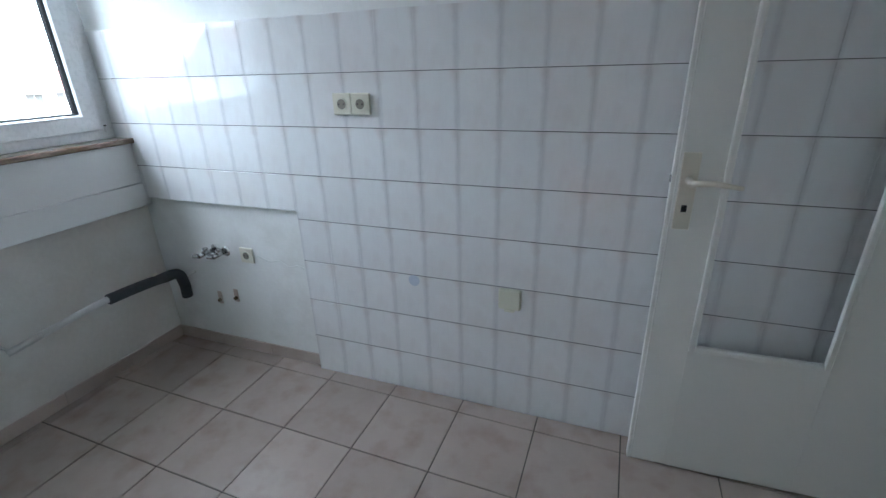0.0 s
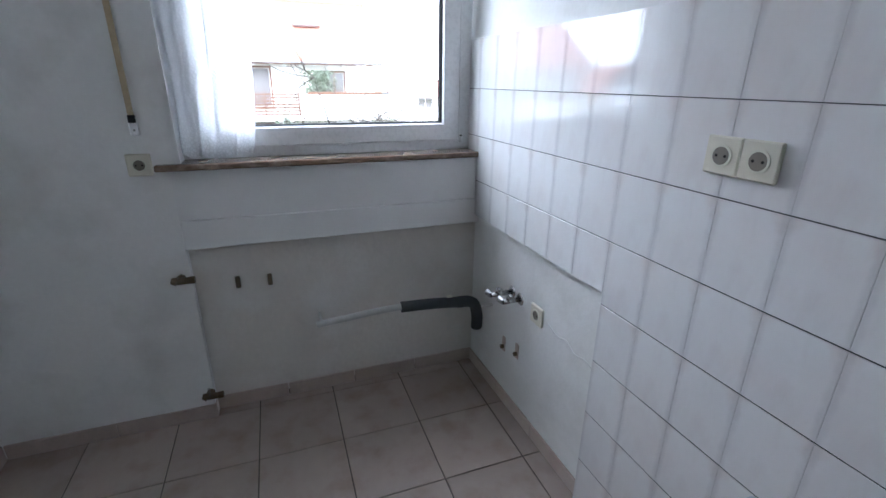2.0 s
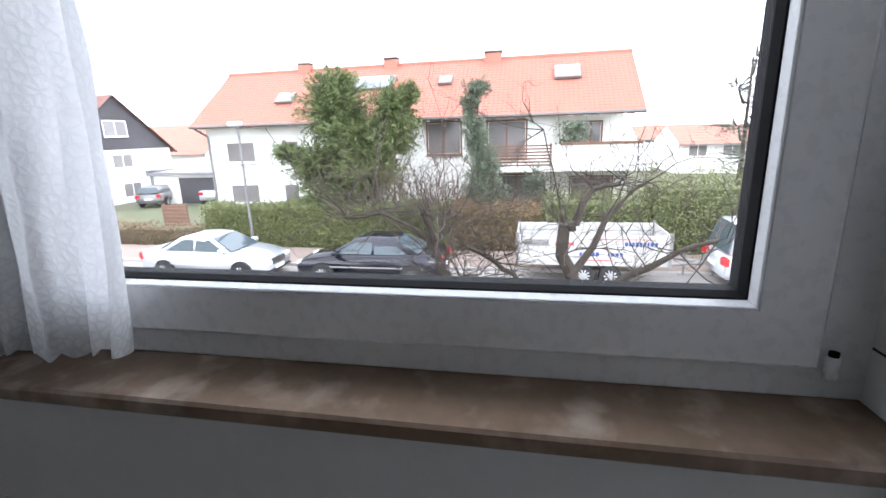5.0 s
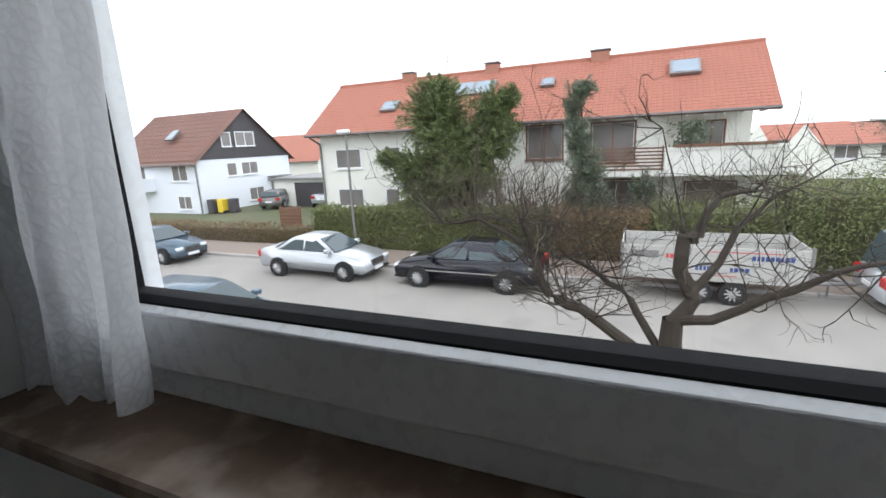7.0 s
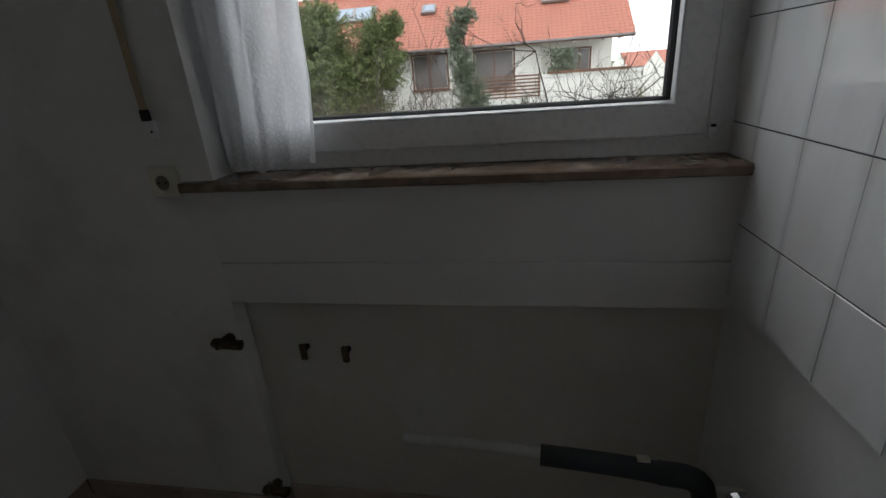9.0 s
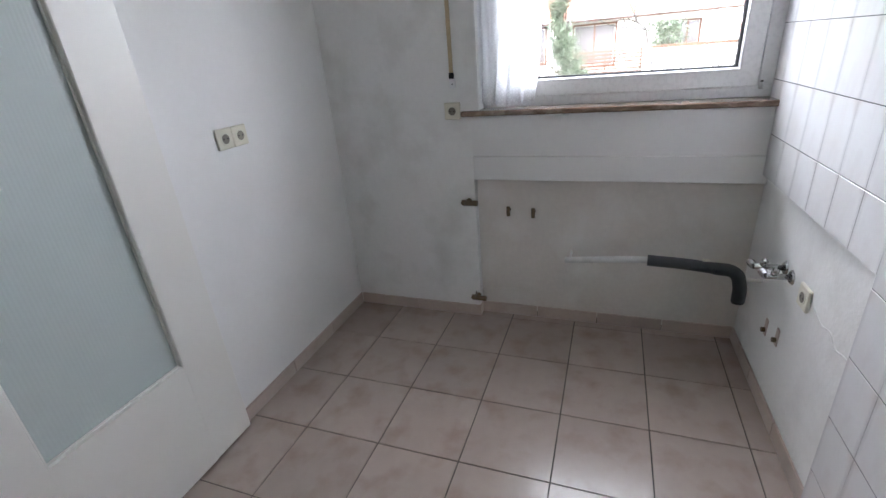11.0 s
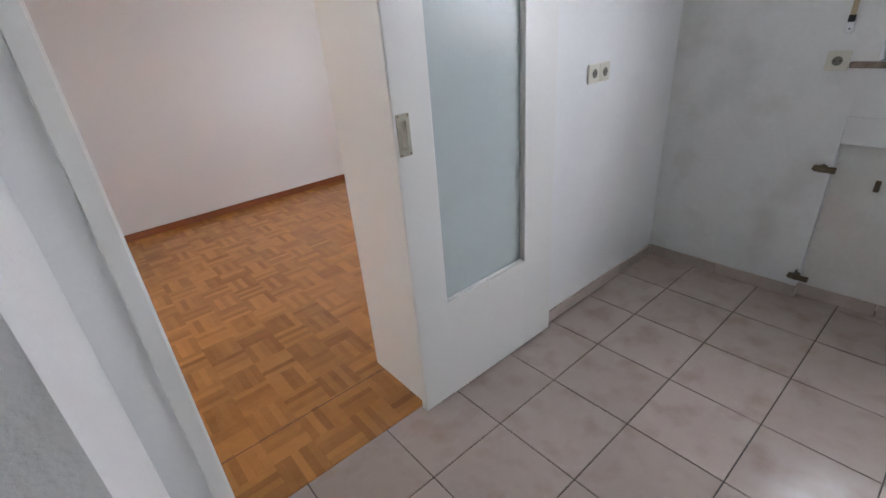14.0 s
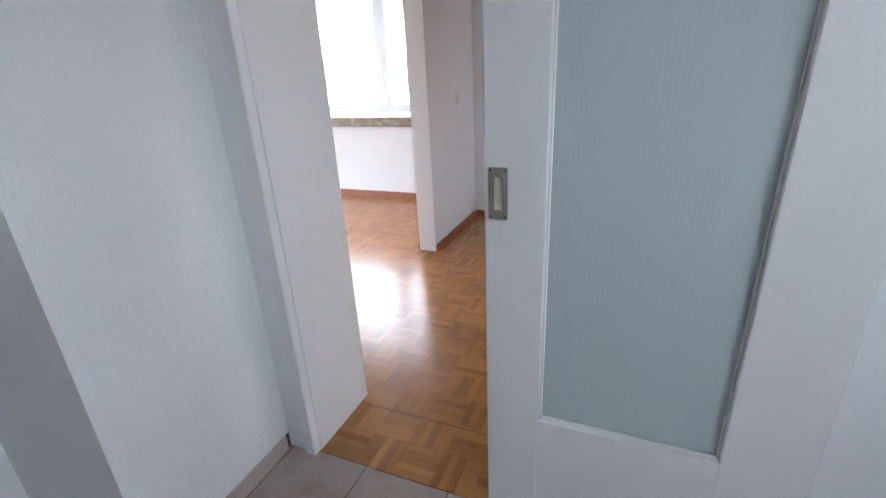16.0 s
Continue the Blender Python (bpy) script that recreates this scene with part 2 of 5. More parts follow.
structure("wall_block", boxed((BLOCK_X, ENTRY_X + 0.15, SOUTH, BLOCK_Y, 0, CEIL)), ROUGHCAST, "white roughcast wall block beside the kitchen entrance", "wall")
structure("wall_east", boxed((ENTRY_X, ENTRY_X + 0.15, BLOCK_Y, 0.55, 0, CEIL), (ENTRY_X, ENTRY_X + 0.15, 1.45, NORTH + 0.10, 0, CEIL), (ENTRY_X, ENTRY_X + 0.15, 0.55, 1.45, 2.05, CEIL), (3.0, 3.15, -0.2, 1.75, 0, CEIL)), PLASTER, "plain white wall with the kitchen entrance", "wall")
structure("ceiling", boxed((-2.55, 5.2, -4.2, 1.75, CEIL, CEIL + 0.2)), PLASTER, "plain white ceiling", "ceiling")

# living room shell
living_floor = structure("floor_living_room", boxed((-2.55, 5.0, -4.2, SOUTH - 0.03, -0.2, -0.004)), PARQUET, "oak mosaic parquet floor", "floor")
structure("wall_living_south", boxed((-2.55, 0.70, -4.2, LIVING_S, 0, CEIL)), ROOM_PAINT, "white painted living room wall", "wall")
structure("wall_partition", boxed((0.70, 0.84, -4.2, -2.44, 0, CEIL)), ROOM_PAINT, "short white partition wall between the rooms", "wall")
structure("wall_far_window", boxed((0.84, 5.0, -4.2, -3.82, 0, 0.86), (0.84, 1.5, -4.2, -3.82, 0.86, CEIL), (3.0, 5.0, -4.2, -3.82, 0.86, CEIL), (1.5, 3.0, -4.2, -3.82, 2.15, CEIL)), ROOM_PAINT, "white wall below and beside the far window", "wall")
# Unseen wall; its opening is assumed, sized to let light into the living room.
structure("wall_living_west", boxed((-2.55, -2.25, -4.2, -2.45, 0, CEIL), (-2.55, -2.25, -1.8, LIVING_N, 0, CEIL), (-2.55, -2.25, -2.45, -1.8, 0, 1.0), (-2.55, -2.25, -2.45, -1.8, 1.95, CEIL)), ROOM_PAINT, "white outer wall of the living room", "wall")
part("skirting", boxed((0.842, 4.98, -3.82, -3.806, 0, 0.07), bevel=0.002), SKIRT_WOOD, tagged(structure("baseboard_far_room", boxed((0.84, 0.854, -3.806, -2.444, 0, 0.055), bevel=0.002), SKIRT_WOOD, "reddish wooden skirting below the far window", "skirting")))
structure("wall_living_east", boxed((5.0, 5.2, -4.2, LIVING_N, 0, CEIL)), ROOM_PAINT, "plain white wall", "wall")


# skirting lining the kitchen, laid tile by tile
baseboard = structure("baseboard", boxed((FACE, FACE + 0.002, SOUTH + 0.01, 0.285, 0, 0.06), (NICHE, NICHE + 0.002, 0.29, NORTH, 0, 0.06), (FACE, -1.1, SOUTH, SOUTH + 0.002, 0, 0.06), (BLOCK_X - 0.002, BLOCK_X, SOUTH, BLOCK_Y, 0, 0.06)), GROUT, "beige tiled kitchen skirting", "skirting")


def piece(name, me, parent, at):
    ob = new(name, me)
    ob.parent = parent
    ob.matrix_basis = at
    return ob


def plate_mesh(name, sx, sy, sz, mat, bevel=0.0015):
    """A flat piece centred on its own origin."""
    return mesh_of(name, boxed((-sx / 2, sx / 2, -sy / 2, sy / 2, -sz / 2, sz / 2), bevel=bevel), mat)


# the wall tiles of the kitchen, lying tiles 15 x 20 cm in straight rows
COL0, COL, ROW = -1.236, 0.1435, 0.1903
wall_tiles = structure("wall_tile_field", boxed((COL0, ENTRY_X, NORTH + 0.0015, NORTH + BED, 0, PATCH_TOP), (-2.27, ENTRY_X, NORTH + 0.0015, NORTH + BED, PATCH_TOP, TILE_TOP)), WALL_GROUT, "glazed white wall tiles with faint pink marbling and grey joints", "wall tiles")
full = plate_mesh("tile", COL - 0.0004, 0.008, ROW - 0.003, WALL_TILE, 0.0006)
top_cut = plate_mesh("tile_top", COL - 0.0004, 0.008, TILE_TOP - 7 * ROW - 0.0025, WALL_TILE, 0.0006)
for i in range(-8, 16):
    for k in range(8):
        x0, x1 = COL0 + i * COL, COL0 + (i + 1) * COL
        if i < 0 and k < 4:
            continue
        x0, x1 = max(x0, -2.27), min(x1, ENTRY_X - 0.002)
        if x1 - x0 < 0.01:
            continue
        z0, z1 = k * ROW, min((k + 1) * ROW, TILE_TOP)
        if i < 0 and k == 4:
            z0 = PATCH_TOP
        whole = abs(x1 - x0 - COL) < 0.001 and z0 != PATCH_TOP
        me = (full if k < 7 else top_cut) if whole else plate_mesh("tile_cut", x1 - x0 - 0.0006, 0.008, z1 - z0 - 0.0025, WALL_TILE)
        piece("tile", me, wall_tiles, pose((x0 + x1) / 2, NORTH + 0.004 + random.uniform(-0.0002, 0.0002), (z0 + z1) / 2, random.uniform(-0.15, 0.15), 0, random.uniform(-0.12, 0.12)))
for k in range(1, 8):
    x0 = COL0 if k < 5 else -2.27
    part("joint", boxed((x0, ENTRY_X, NORTH + 0.0008, NORTH + 0.004, k * ROW - 0.0011, k * ROW + 0.0011)), WALL_JOINT, wall_tiles)

# window with its sill, on the street side
window_1 = tagged(new("window_1"), "white plastic casement window with a brown marble sill", "window", kind="structure")
FX, GX, SASH_X = -2.312, -2.213, -2.187
Y0, Y1, Z0, Z1 = WIN_Y0, NORTH, 1.078, WIN_TOP


def mitred(bm, y0, y1, z0, z1, profile):
    """A frame of four mitred sides; profile: (x, distance inwards from the outer edge)."""
    rings = [[bm.verts.new((x, y, z)) for y, z in ((y0 + i, z0 + i), (y1 - i, z0 + i), (y1 - i, z1 - i), (y0 + i, z1 - i))] for x, i in profile]
    for a, b in zip(rings, rings[1:]):
        for k in range(4):
            bm.faces.new((a[k], a[(k + 1) % 4], b[(k + 1) % 4], b[k]))
    bmesh.ops.recalc_face_normals(bm, faces=bm.faces)
    return bm


SY0, SY1, SZ0, SZ1 = Y0 + 0.055, Y1 - 0.076, Z0 + 0.04, Z1 - 0.05
part("window_frame", mitred(bmesh.new(), Y0, Y1 - 0.02, Z0, Z1, [(FX, 0), (-2.199, 0), (-2.197, 0.002), (-2.197, 0.05), (-2.2, 0.053), (FX + 0.02, 0.053), (FX, 0.053), (FX, 0)]), PVC, window_1)
sash = part("sash", mitred(bmesh.new(), SY0, SY1, SZ0, SZ1, [(-2.25, 0), (-2.191, 0), (-2.188, 0.001), (SASH_X, 0.004), (SASH_X, 0.0645), (-2.189, 0.066), (-2.23, 0.067), (-2.25, 0.067), (-2.25, 0)]), PVC, window_1)
part("glazing_bead", mitred(bmesh.new(), SY0, SY1, SZ0, SZ1, [(-2.21, 0.066), (-2.188, 0.0663), (-2.187, 0.067), (-2.1885, 0.0685), (-2.200, 0.0725), (-2.203, 0.0727), (-2.21, 0.069)]), PVC, sash)
part("seal", mitred(bmesh.new(), SY0, SY1, SZ0, SZ1, [(-2.208, 0.0695), (-2.1995, 0.0725), (-2.201, 0.0745), (GX + 0.001, 0.0790), (-2.235, 0.0790), (-2.24, 0.0695)]), RUBBER, sash, "black rubber glazing seal")
pane = part("pane", boxed((GX - 0.006, GX, SY0 + 0.072, SY1 - 0.072, SZ0 + 0.072, SZ1 - 0.072)), WINDOW_GLASS, sash)
pane.visible_shadow = False
bm = bmesh.new()
tube(bm, (-2.188, 1.424, 1.108), (-2.188, 1.424, 1.134), 0.0065)
hinge = part("hinge", bm, PVC, window_1, smooth=True)
part("pin", tube(bmesh.new(), (-2.188, 1.424, 1.134), (-2.188, 1.424, 1.139), 0.005, sides=10), RUBBER, hinge)
part("window_sill", boxed((-2.306, -2.083, 0.25, NORTH - 0.001, SILL_Z, Z0), bevel=0.004), SILL, window_1, "brown marble window sill with worn patches")

# panel that boxes in the wall below the sill, over the radiator niche
panel = structure("trim_sill_panel", boxed((NICHE, FACE, 0.292, NORTH, 0.87, SILL_Z)), PLASTER, "white plastered panel under the window sill", "panel")
part("board", boxed((NICHE, FACE + 0.004, 0.294, NORTH - 0.002, 0.758, 0.868), bevel=0.002), PLASTER, panel)

# doorway lining and casing between kitchen and living room
lining = structure("trim_doorway_lining", boxed((JAMB_W, JAMB_W + 0.018, LIVING_N - 0.004, SOUTH - 0.002, 0, 2.03), bevel=0.002), LACQUER, "white lacquered doorway lining", "door frame")
part("jamb", boxed((JAMB_E - 0.018, JAMB_E, LIVING_N - 0.004, SOUTH - 0.02, 0, 2.03), bevel=0.002), LACQUER, lining)
part("head", boxed((JAMB_W + 0.018, JAMB_E - 0.018, LIVING_N, SOUTH - 0.002, 2.01, 2.03)), LACQUER, lining)
part("casing", boxed((JAMB_E - 0.014, JAMB_E + 0.03, SOUTH - 0.02, SOUTH + 0.016, 0, 2.06), bevel=0.003), LACQUER, lining)

# sliding door with reeded glass, pushed open along the kitchen wall
REEDED = bpy.data.materials.new("reeded_glass")
REEDED.use_nodes = True
rb = REEDED.node_tree.nodes["Principled BSDF"]
rb.inputs["Base Color"].default_value = (0.72, 0.80, 0.785, 1)
rb.inputs["Transmission Weight"].default_value, rb.inputs["Roughness"].default_value, rb.inputs["IOR"].default_value = 0.35, 0.18, 1.40
DX0, DX1, DY0, DY1, DZ0, DZ1 = -1.09, -0.35, -0.432, -0.4, 0.012, 2.0
GX0, GX1, GZ0, GZ1 = -0.912, -0.492, 0.436, 1.86
door_1 = tagged(new("door_1"), "white sliding door with a tall reeded glass panel, pushed open", "door", kind="structure")
front_stile = part("stile", boxed((GX1, DX1, DY0, DY1, DZ0, DZ1), bevel=0.003), LACQUER, door_1)
part("stile", boxed((DX0, GX0, DY0, DY1, DZ0, DZ1), bevel=0.003), LACQUER, door_1)
part("rail", boxed((GX0 - 0.002, GX1 + 0.002, DY0 + 0.0005, DY1 - 0.0005, DZ0, GZ0)), LACQUER, door_1)
part("rail", boxed((GX0 - 0.002, GX1 + 0.002, DY0 + 0.0005, DY1 - 0.0005, GZ1, DZ1)), LACQUER, door_1)
part("glazing_bead", boxed((GX0, GX0 + 0.005, DY1 - 0.022, DY1 - 0.016, GZ0, GZ1), (GX1 - 0.006, GX1, DY1 - 0.022, DY1 - 0.008, GZ0, GZ1), (GX0 + 0.005, GX1 - 0.006, DY1 - 0.022, DY1 - 0.014, GZ0, GZ0 + 0.006), bevel=0.0015), LACQUER, door_1)
bm = bmesh.new()
ribs = 200
front = [[bm.verts.new((GX0 + (GX1 - GX0) * i / ribs, DY1 - 0.0225 + 0.00012 * math.sin(i * math.pi / 2.5), z)) for z in (GZ0, GZ1)] for i in range(ribs + 1)]
back = [[bm.verts.new((GX0 + (GX1 - GX0) * i / ribs, DY1 - 0.027, z)) for z in (GZ0, GZ1)] for i in range(ribs + 1)]
for i in range(ribs):
    bm.faces.new((front[i][1], front[i + 1][1], front[i + 1][0], front[i][0]))
    bm.faces.new((back[i][0], back[i + 1][0], back[i + 1][1], back[i][1]))
reeded = part("pane", bm, REEDED, door_1, "greenish reeded glass pane", smooth=True)
reeded.visible_shadow = False
def hollowed(ob, x0, x1, y0, y1, z0, z1):
    """Cuts a box-shaped pocket out of a part."""
    tool = new("tool", mesh_of("tool", boxed((x0, x1, y0, y1, z0, z1)), DARK))
    cut = ob.modifiers.new("pocket", "BOOLEAN")
    cut.operation, cut.object, cut.solver = "DIFFERENCE", tool, "EXACT"
    bpy.context.view_layer.update()
    me = bpy.data.meshes.new_from_object(ob.evaluated_get(bpy.context.evaluated_depsgraph_get()))
    ob.modifiers.clear()
    ob.data = me
    bpy.data.objects.remove(tool)


def slot(bm, y, half_w, half_h, n=8):
    """A ring of vertices in the shape of a slot with round ends, about the pull's centre."""
    ring = []
    for k in range(2 * n + 2):
        a = math.pi * (k if k <= n else k - 1) / n
        ring.append(bm.verts.new((-0.383 + half_w * math.cos(a), y, 1.055 + half_w * math.sin(a) + (half_h - half_w) * (1 if k <= n else -1))))
    return ring


hollowed(front_stile, -0.399, -0.367, DY1 - 0.014, DY1 + 0.01, 1.008, 1.102)
bm = bmesh.new()
box(bm, -0.405, -0.361, DY1, DY1 + 0.003, 0.995, 1.115)
rings = [slot(bm, DY1 + 0.0031, 0.0165, 0.047), slot(bm, DY1 + 0.0040, 0.0150, 0.0455), slot(bm, DY1 + 0.0031, 0.0138, 0.0443)]
for p, q in zip(rings, rings[1:]):
    for k in range(len(p)):
        bm.faces.new((p[k], p[(k + 1) % len(p)], q[(k + 1) % len(p)], q[k]))
pull = part("pull_handle", bm, PULL_METAL, door_1, "worn metal flush pull")
hollowed(pull, -0.3925, -0.3735, DY1 - 0.02, DY1 + 0.02, 1.016, 1.094)
bm = bmesh.new()
rings = [slot(bm, DY1 + 0.0033, 0.0138, 0.0443), slot(bm, DY1 - 0.005, 0.0125, 0.043), slot(bm, DY1 - 0.0095, 0.009, 0.038), slot(bm, DY1 - 0.011, 0.003, 0.03)]
for p, q in zip(rings, rings[1:]):
    for k in range(len(p)):
        bm.faces.new((p[k], p[(k + 1) % len(p)], q[(k + 1) % len(p)], q[k]))
bm.faces.new(rings[-1])
part("finger_recess", bm, NICKEL, pull, "recessed finger bowl", smooth=True)
for sx in (-0.400, -0.366):
    for sz in (1.001, 1.109):
        part("screw", tube(bmesh.new(), (sx, DY1 + 0.002, sz), (sx, DY1 + 0.0045, sz), 0.0028, sides=10), BRASS, pull)

# entrance door, opened back against the tiled wall
door_2 = tagged(new("door_2"), "white lacquered entrance door with a clear glass panel, standing open", "door", kind="structure")
door_2.matrix_world = Matrix.Translation((0.978, 1.437, 0)) @ Matrix.Rotation(math.atan2(-0.038, -0.83), 4, "Z")
L = 0.832
part("stile", boxed((0.705, L - 0.012, -0.04, 0, 0.01, 2.0), (L - 0.012, L, -0.026, 0, 0.01, 2.0), bevel=0.002), LACQUER, door_2)
part("stile", boxed((0, 0.335, -0.04, 0, 0.01, 2.0), bevel=0.002), LACQUER, door_2)
part("rail", boxed((0.333, 0.707, -0.0395, -0.0005, 0.01, 0.49)), LACQUER, door_2)
part("rail", boxed((0.333, 0.707, -0.0395, -0.0005, 1.87, 2.0)), LACQUER, door_2)
part("glazing_bead", boxed((0.335, 0.353, -0.008, 0.006, 0.49, 1.87), (0.687, 0.705, -0.008, 0.006, 0.49, 1.87), (0.353, 0.687, -0.008, 0.006, 0.49, 0.508), bevel=0.003), LACQUER, door_2)
clear = part("pane", boxed((0.337, 0.688, -0.02, -0.016, 0.49, 1.87)), WINDOW_GLASS, door_2)
clear.visible_shadow = False
plate = part("handle_plate", boxed((0.768, 0.813, 0, 0.005, 0.89, 1.11), bevel=0.002), NICKEL, door_2, "champagne coloured metal handle plate")
bm = tube(bmesh.new(), (0.79, 0.004, 1.034), (0.79, 0.05, 1.034), 0.010)
tube(bm, (0.79, 0.046, 1.034), (0.732, 0.05, 1.037), 0.009, 0.008), tube(bm, (0.732, 0.05, 1.037), (0.667, 0.046, 1.027), 0.008, 0.006)
part("lever", bm, NICKEL, plate, "curved metal lever handle", smooth=True)
part("keyhole", boxed((0.783, 0.797, 0.004, 0.006, 0.943, 0.963)), DARK, plate)
part("latch", boxed((L - 0.001, L + 0.004, -0.016, -0.006, 1.024, 1.044), bevel=0.001), CHROME, door_2)
frame_2 = structure("trim_entrance_frame", boxed((ENTRY_X - 0.012, ENTRY_X + 0.16, 1.437, 1.46, 0, 2.05), (ENTRY_X - 0.012, ENTRY_X + 0.16, 0.552, 0.58, 0, 2.05), bevel=0.003), LACQUER, "white entrance door frame", "door frame")


# ---- kitchen fittings ----
def socket(at, label, n=1, mat=CREAM):
    """A wall socket; its face looks along local -y, its back rests on the wall."""
    top = thing("wall_socket", at, label, "socket")
    for i in range(n):
        cx = (i - (n - 1) / 2) * 0.076
        part("cover", boxed((cx - 0.0375, cx + 0.0375, -0.011, 0, -0.0375, 0.0375), bevel=0.003), mat, top)
        bm = tube(bmesh.new(), (cx, -0.0112, 0), (cx, -0.0128, 0), 0.0225, sides=24)
        well = part("well", bm, YELLOWED, top)
        # Flat disc in a dark tone: the cup's shade is put into its colour.
        bm = tube(bmesh.new(), (cx, -0.0125, 0), (cx, -0.0132, 0), 0.0175, sides=24)
        part("cup", bm, material("socket_shade", (0.22, 0.20, 0.16), 0.6) if "socket_shade" not in bpy.data.materials else bpy.data.materials["socket_shade"], well)
        bm = tube(bmesh.new(), (cx - 0.0095, -0.013, 0), (cx - 0.0095, -0.0138, 0), 0.003, sides=8)
        tube(bm, (cx + 0.0095, -0.013, 0), (cx + 0.0095, -0.0138, 0), 0.003, sides=8)
        part("pin_holes", bm, DARK, well)
    return top


socket(pose(-0.916, NORTH, 1.226), "cream double wall socket on the tiled wall", 2)
socket(pose(-1.415, SOUTH, 1.103, 0, 0, 180), "cream double wall socket on the white wall", 2)
socket(pose(FACE, 0.207, 1.08, 0, 0, 90), "yellowed single wall socket beside the sill", 1)
socket(pose(-1.578, NORTH + BED, 0.545), "cream single wall socket low on bare plaster", 1)

outlet = thing("cooker_outlet", pose(-0.32, NORTH, 0.53), "yellowed cooker connection box on the tiles", "outlet")
part("cover", boxed((-0.042, 0.042, -0.022, 0, -0.042, 0.042), bevel=0.006), YELLOWED, outlet)
part("cable_entry", boxed((-0.02, 0.02, -0.02, -0.002, -0.052, -0.04), bevel=0.003), YELLOWED, outlet)
cap = thing("filler_patch", pose(-0.712, NORTH, 0.548), "pale blue filler spot on a wall tile", "patch")
part("disc", tube(bmesh.new(), (0, 0, 0), (0, -0.0015, 0), 0.024, sides=20), MARK, cap)

belt = thing("shutter_belt", pose(FACE, 0.215, 1.2), "beige roller shutter belt hanging beside the window", "belt")
part("strap", boxed((0.012, 0.0145, -0.009, 0.009, 0.045, 1.28)), BELT, belt)
part("end_stop", boxed((0.008, 0.018, -0.011, 0.011, 0.02, 0.045), bevel=0.002), DARK, belt, "dark belt end")
winder = part("winder_plate", boxed((0, 0.008, -0.014, 0.014, -0.022, 0.022), bevel=0.003), PVC, belt)
part("screw", tube(bmesh.new(), (0.008, 0, -0.004), (0.0095, 0, -0.004), 0.003, sides=8), DARK, winder)


def bend(name, points, radius, mat, parent, sides=14):
    """A round pipe along smooth points."""
    curve = bpy.data.curves.new(name, "CURVE")
    curve.dimensions, curve.bevel_depth, curve.bevel_resolution, curve.use_fill_caps, curve.resolution_u = "3D", radius, 4, True, 6
    line = curve.splines.new("BEZIER")
    line.bezier_points.add(len(points) - 1)
    for b, p in zip(line.bezier_points, points):
        b.co, b.handle_left_type, b.handle_right_type = p, "AUTO", "AUTO"
    tmp = bpy.data.objects.new("tmp", curve)
    scene.collection.objects.link(tmp)
    me = bpy.data.meshes.new_from_object(tmp.evaluated_get(bpy.context.evaluated_depsgraph_get()))
    bpy.data.objects.remove(tmp)
    me.materials.clear()
    me.materials.append(mat)
    for p in me.polygons:
        p.use_smooth = True
    ob = new(name, me)
    ob.parent = parent
    return ob


bend("crack", [(-1.52, NORTH + BED, 0.545), (-1.45, NORTH + BED, 0.525), (-1.40, NORTH + BED, 0.535), (-1.35, NORTH + BED, 0.512), (-1.30, NORTH + BED, 0.522), (-1.245, NORTH + BED, 0.508)], 0.0022, PIPE_GREY, wall_north)
waste = thing("waste_pipe", None, "grey plastic waste pipe with a black insulated elbow", "pipe")
bend("grey_pipe", [(-2.045, 0.735, 0.395), (-2.02, 0.84, 0.416), (-1.99, 0.97, 0.443), (-1.955, 1.09, 0.466)], 0.014, PIPE_GREY, waste)
bend("sleeve", [(-1.957, 1.075, 0.463), (-1.945, 1.22, 0.462), (-1.935, 1.34, 0.455)], 0.0235, PIPE_BLACK, waste)
elbow = bend("elbow", [(-1.937, 1.32, 0.456), (-1.934, 1.39, 0.445), (-1.945, 1.42, 0.385), (-1.955, 1.428, 0.305)], 0.0255, PIPE_BLACK, waste)
part("wall_hook", boxed((NICHE, -2.03, 0.748, 0.758, 0.388, 0.396)), PIPE_GREY, waste)
part("wall_bracket", boxed((-1.95, -1.938, 1.425, NORTH + BED, 0.405, 0.418), bevel=0.002), PIPE_GREY, waste)
part("clip", boxed((-1.95, -1.935, 1.275, 1.30, 0.483, 0.489)), CREAM, waste)


def angle_valve(x, z, length, turn):
    v = thing("angle_valve", pose(x, NORTH + BED, z), "chrome angle valve for the sink on bare plaster", "valve", "sink angle valves")
    part("rosette", tube(bmesh.new(), (0, 0, 0), (0, -0.006, 0), 0.026, 0.02, 20), CHROME, v, smooth=False)
    part("body", tube(bmesh.new(), (0, -0.004, 0), (0, -length, 0), 0.0105), CHROME, v, smooth=True)
    bm = tube(bmesh.new(), (0, -length, 0), (turn * 0.03, -length - 0.004, 0.002), 0.012, 0.014, 8)
    part("knob", bm, CHROME, v)
    bm = tube(bmesh.new(), (0, -length * 0.75, 0.004), (-turn * 0.012, -length * 0.75, 0.03), 0.009)
    tube(bm, (-turn * 0.012, -length * 0.75, 0.03), (-turn * 0.03, -length * 0.75, 0.032), 0.008)
    part("outlet", bm, CHROME, v, smooth=True)
    return v


angle_valve(-1.775, 0.552, 0.095, -1)
angle_valve(-1.71, 0.548, 0.075, -1)
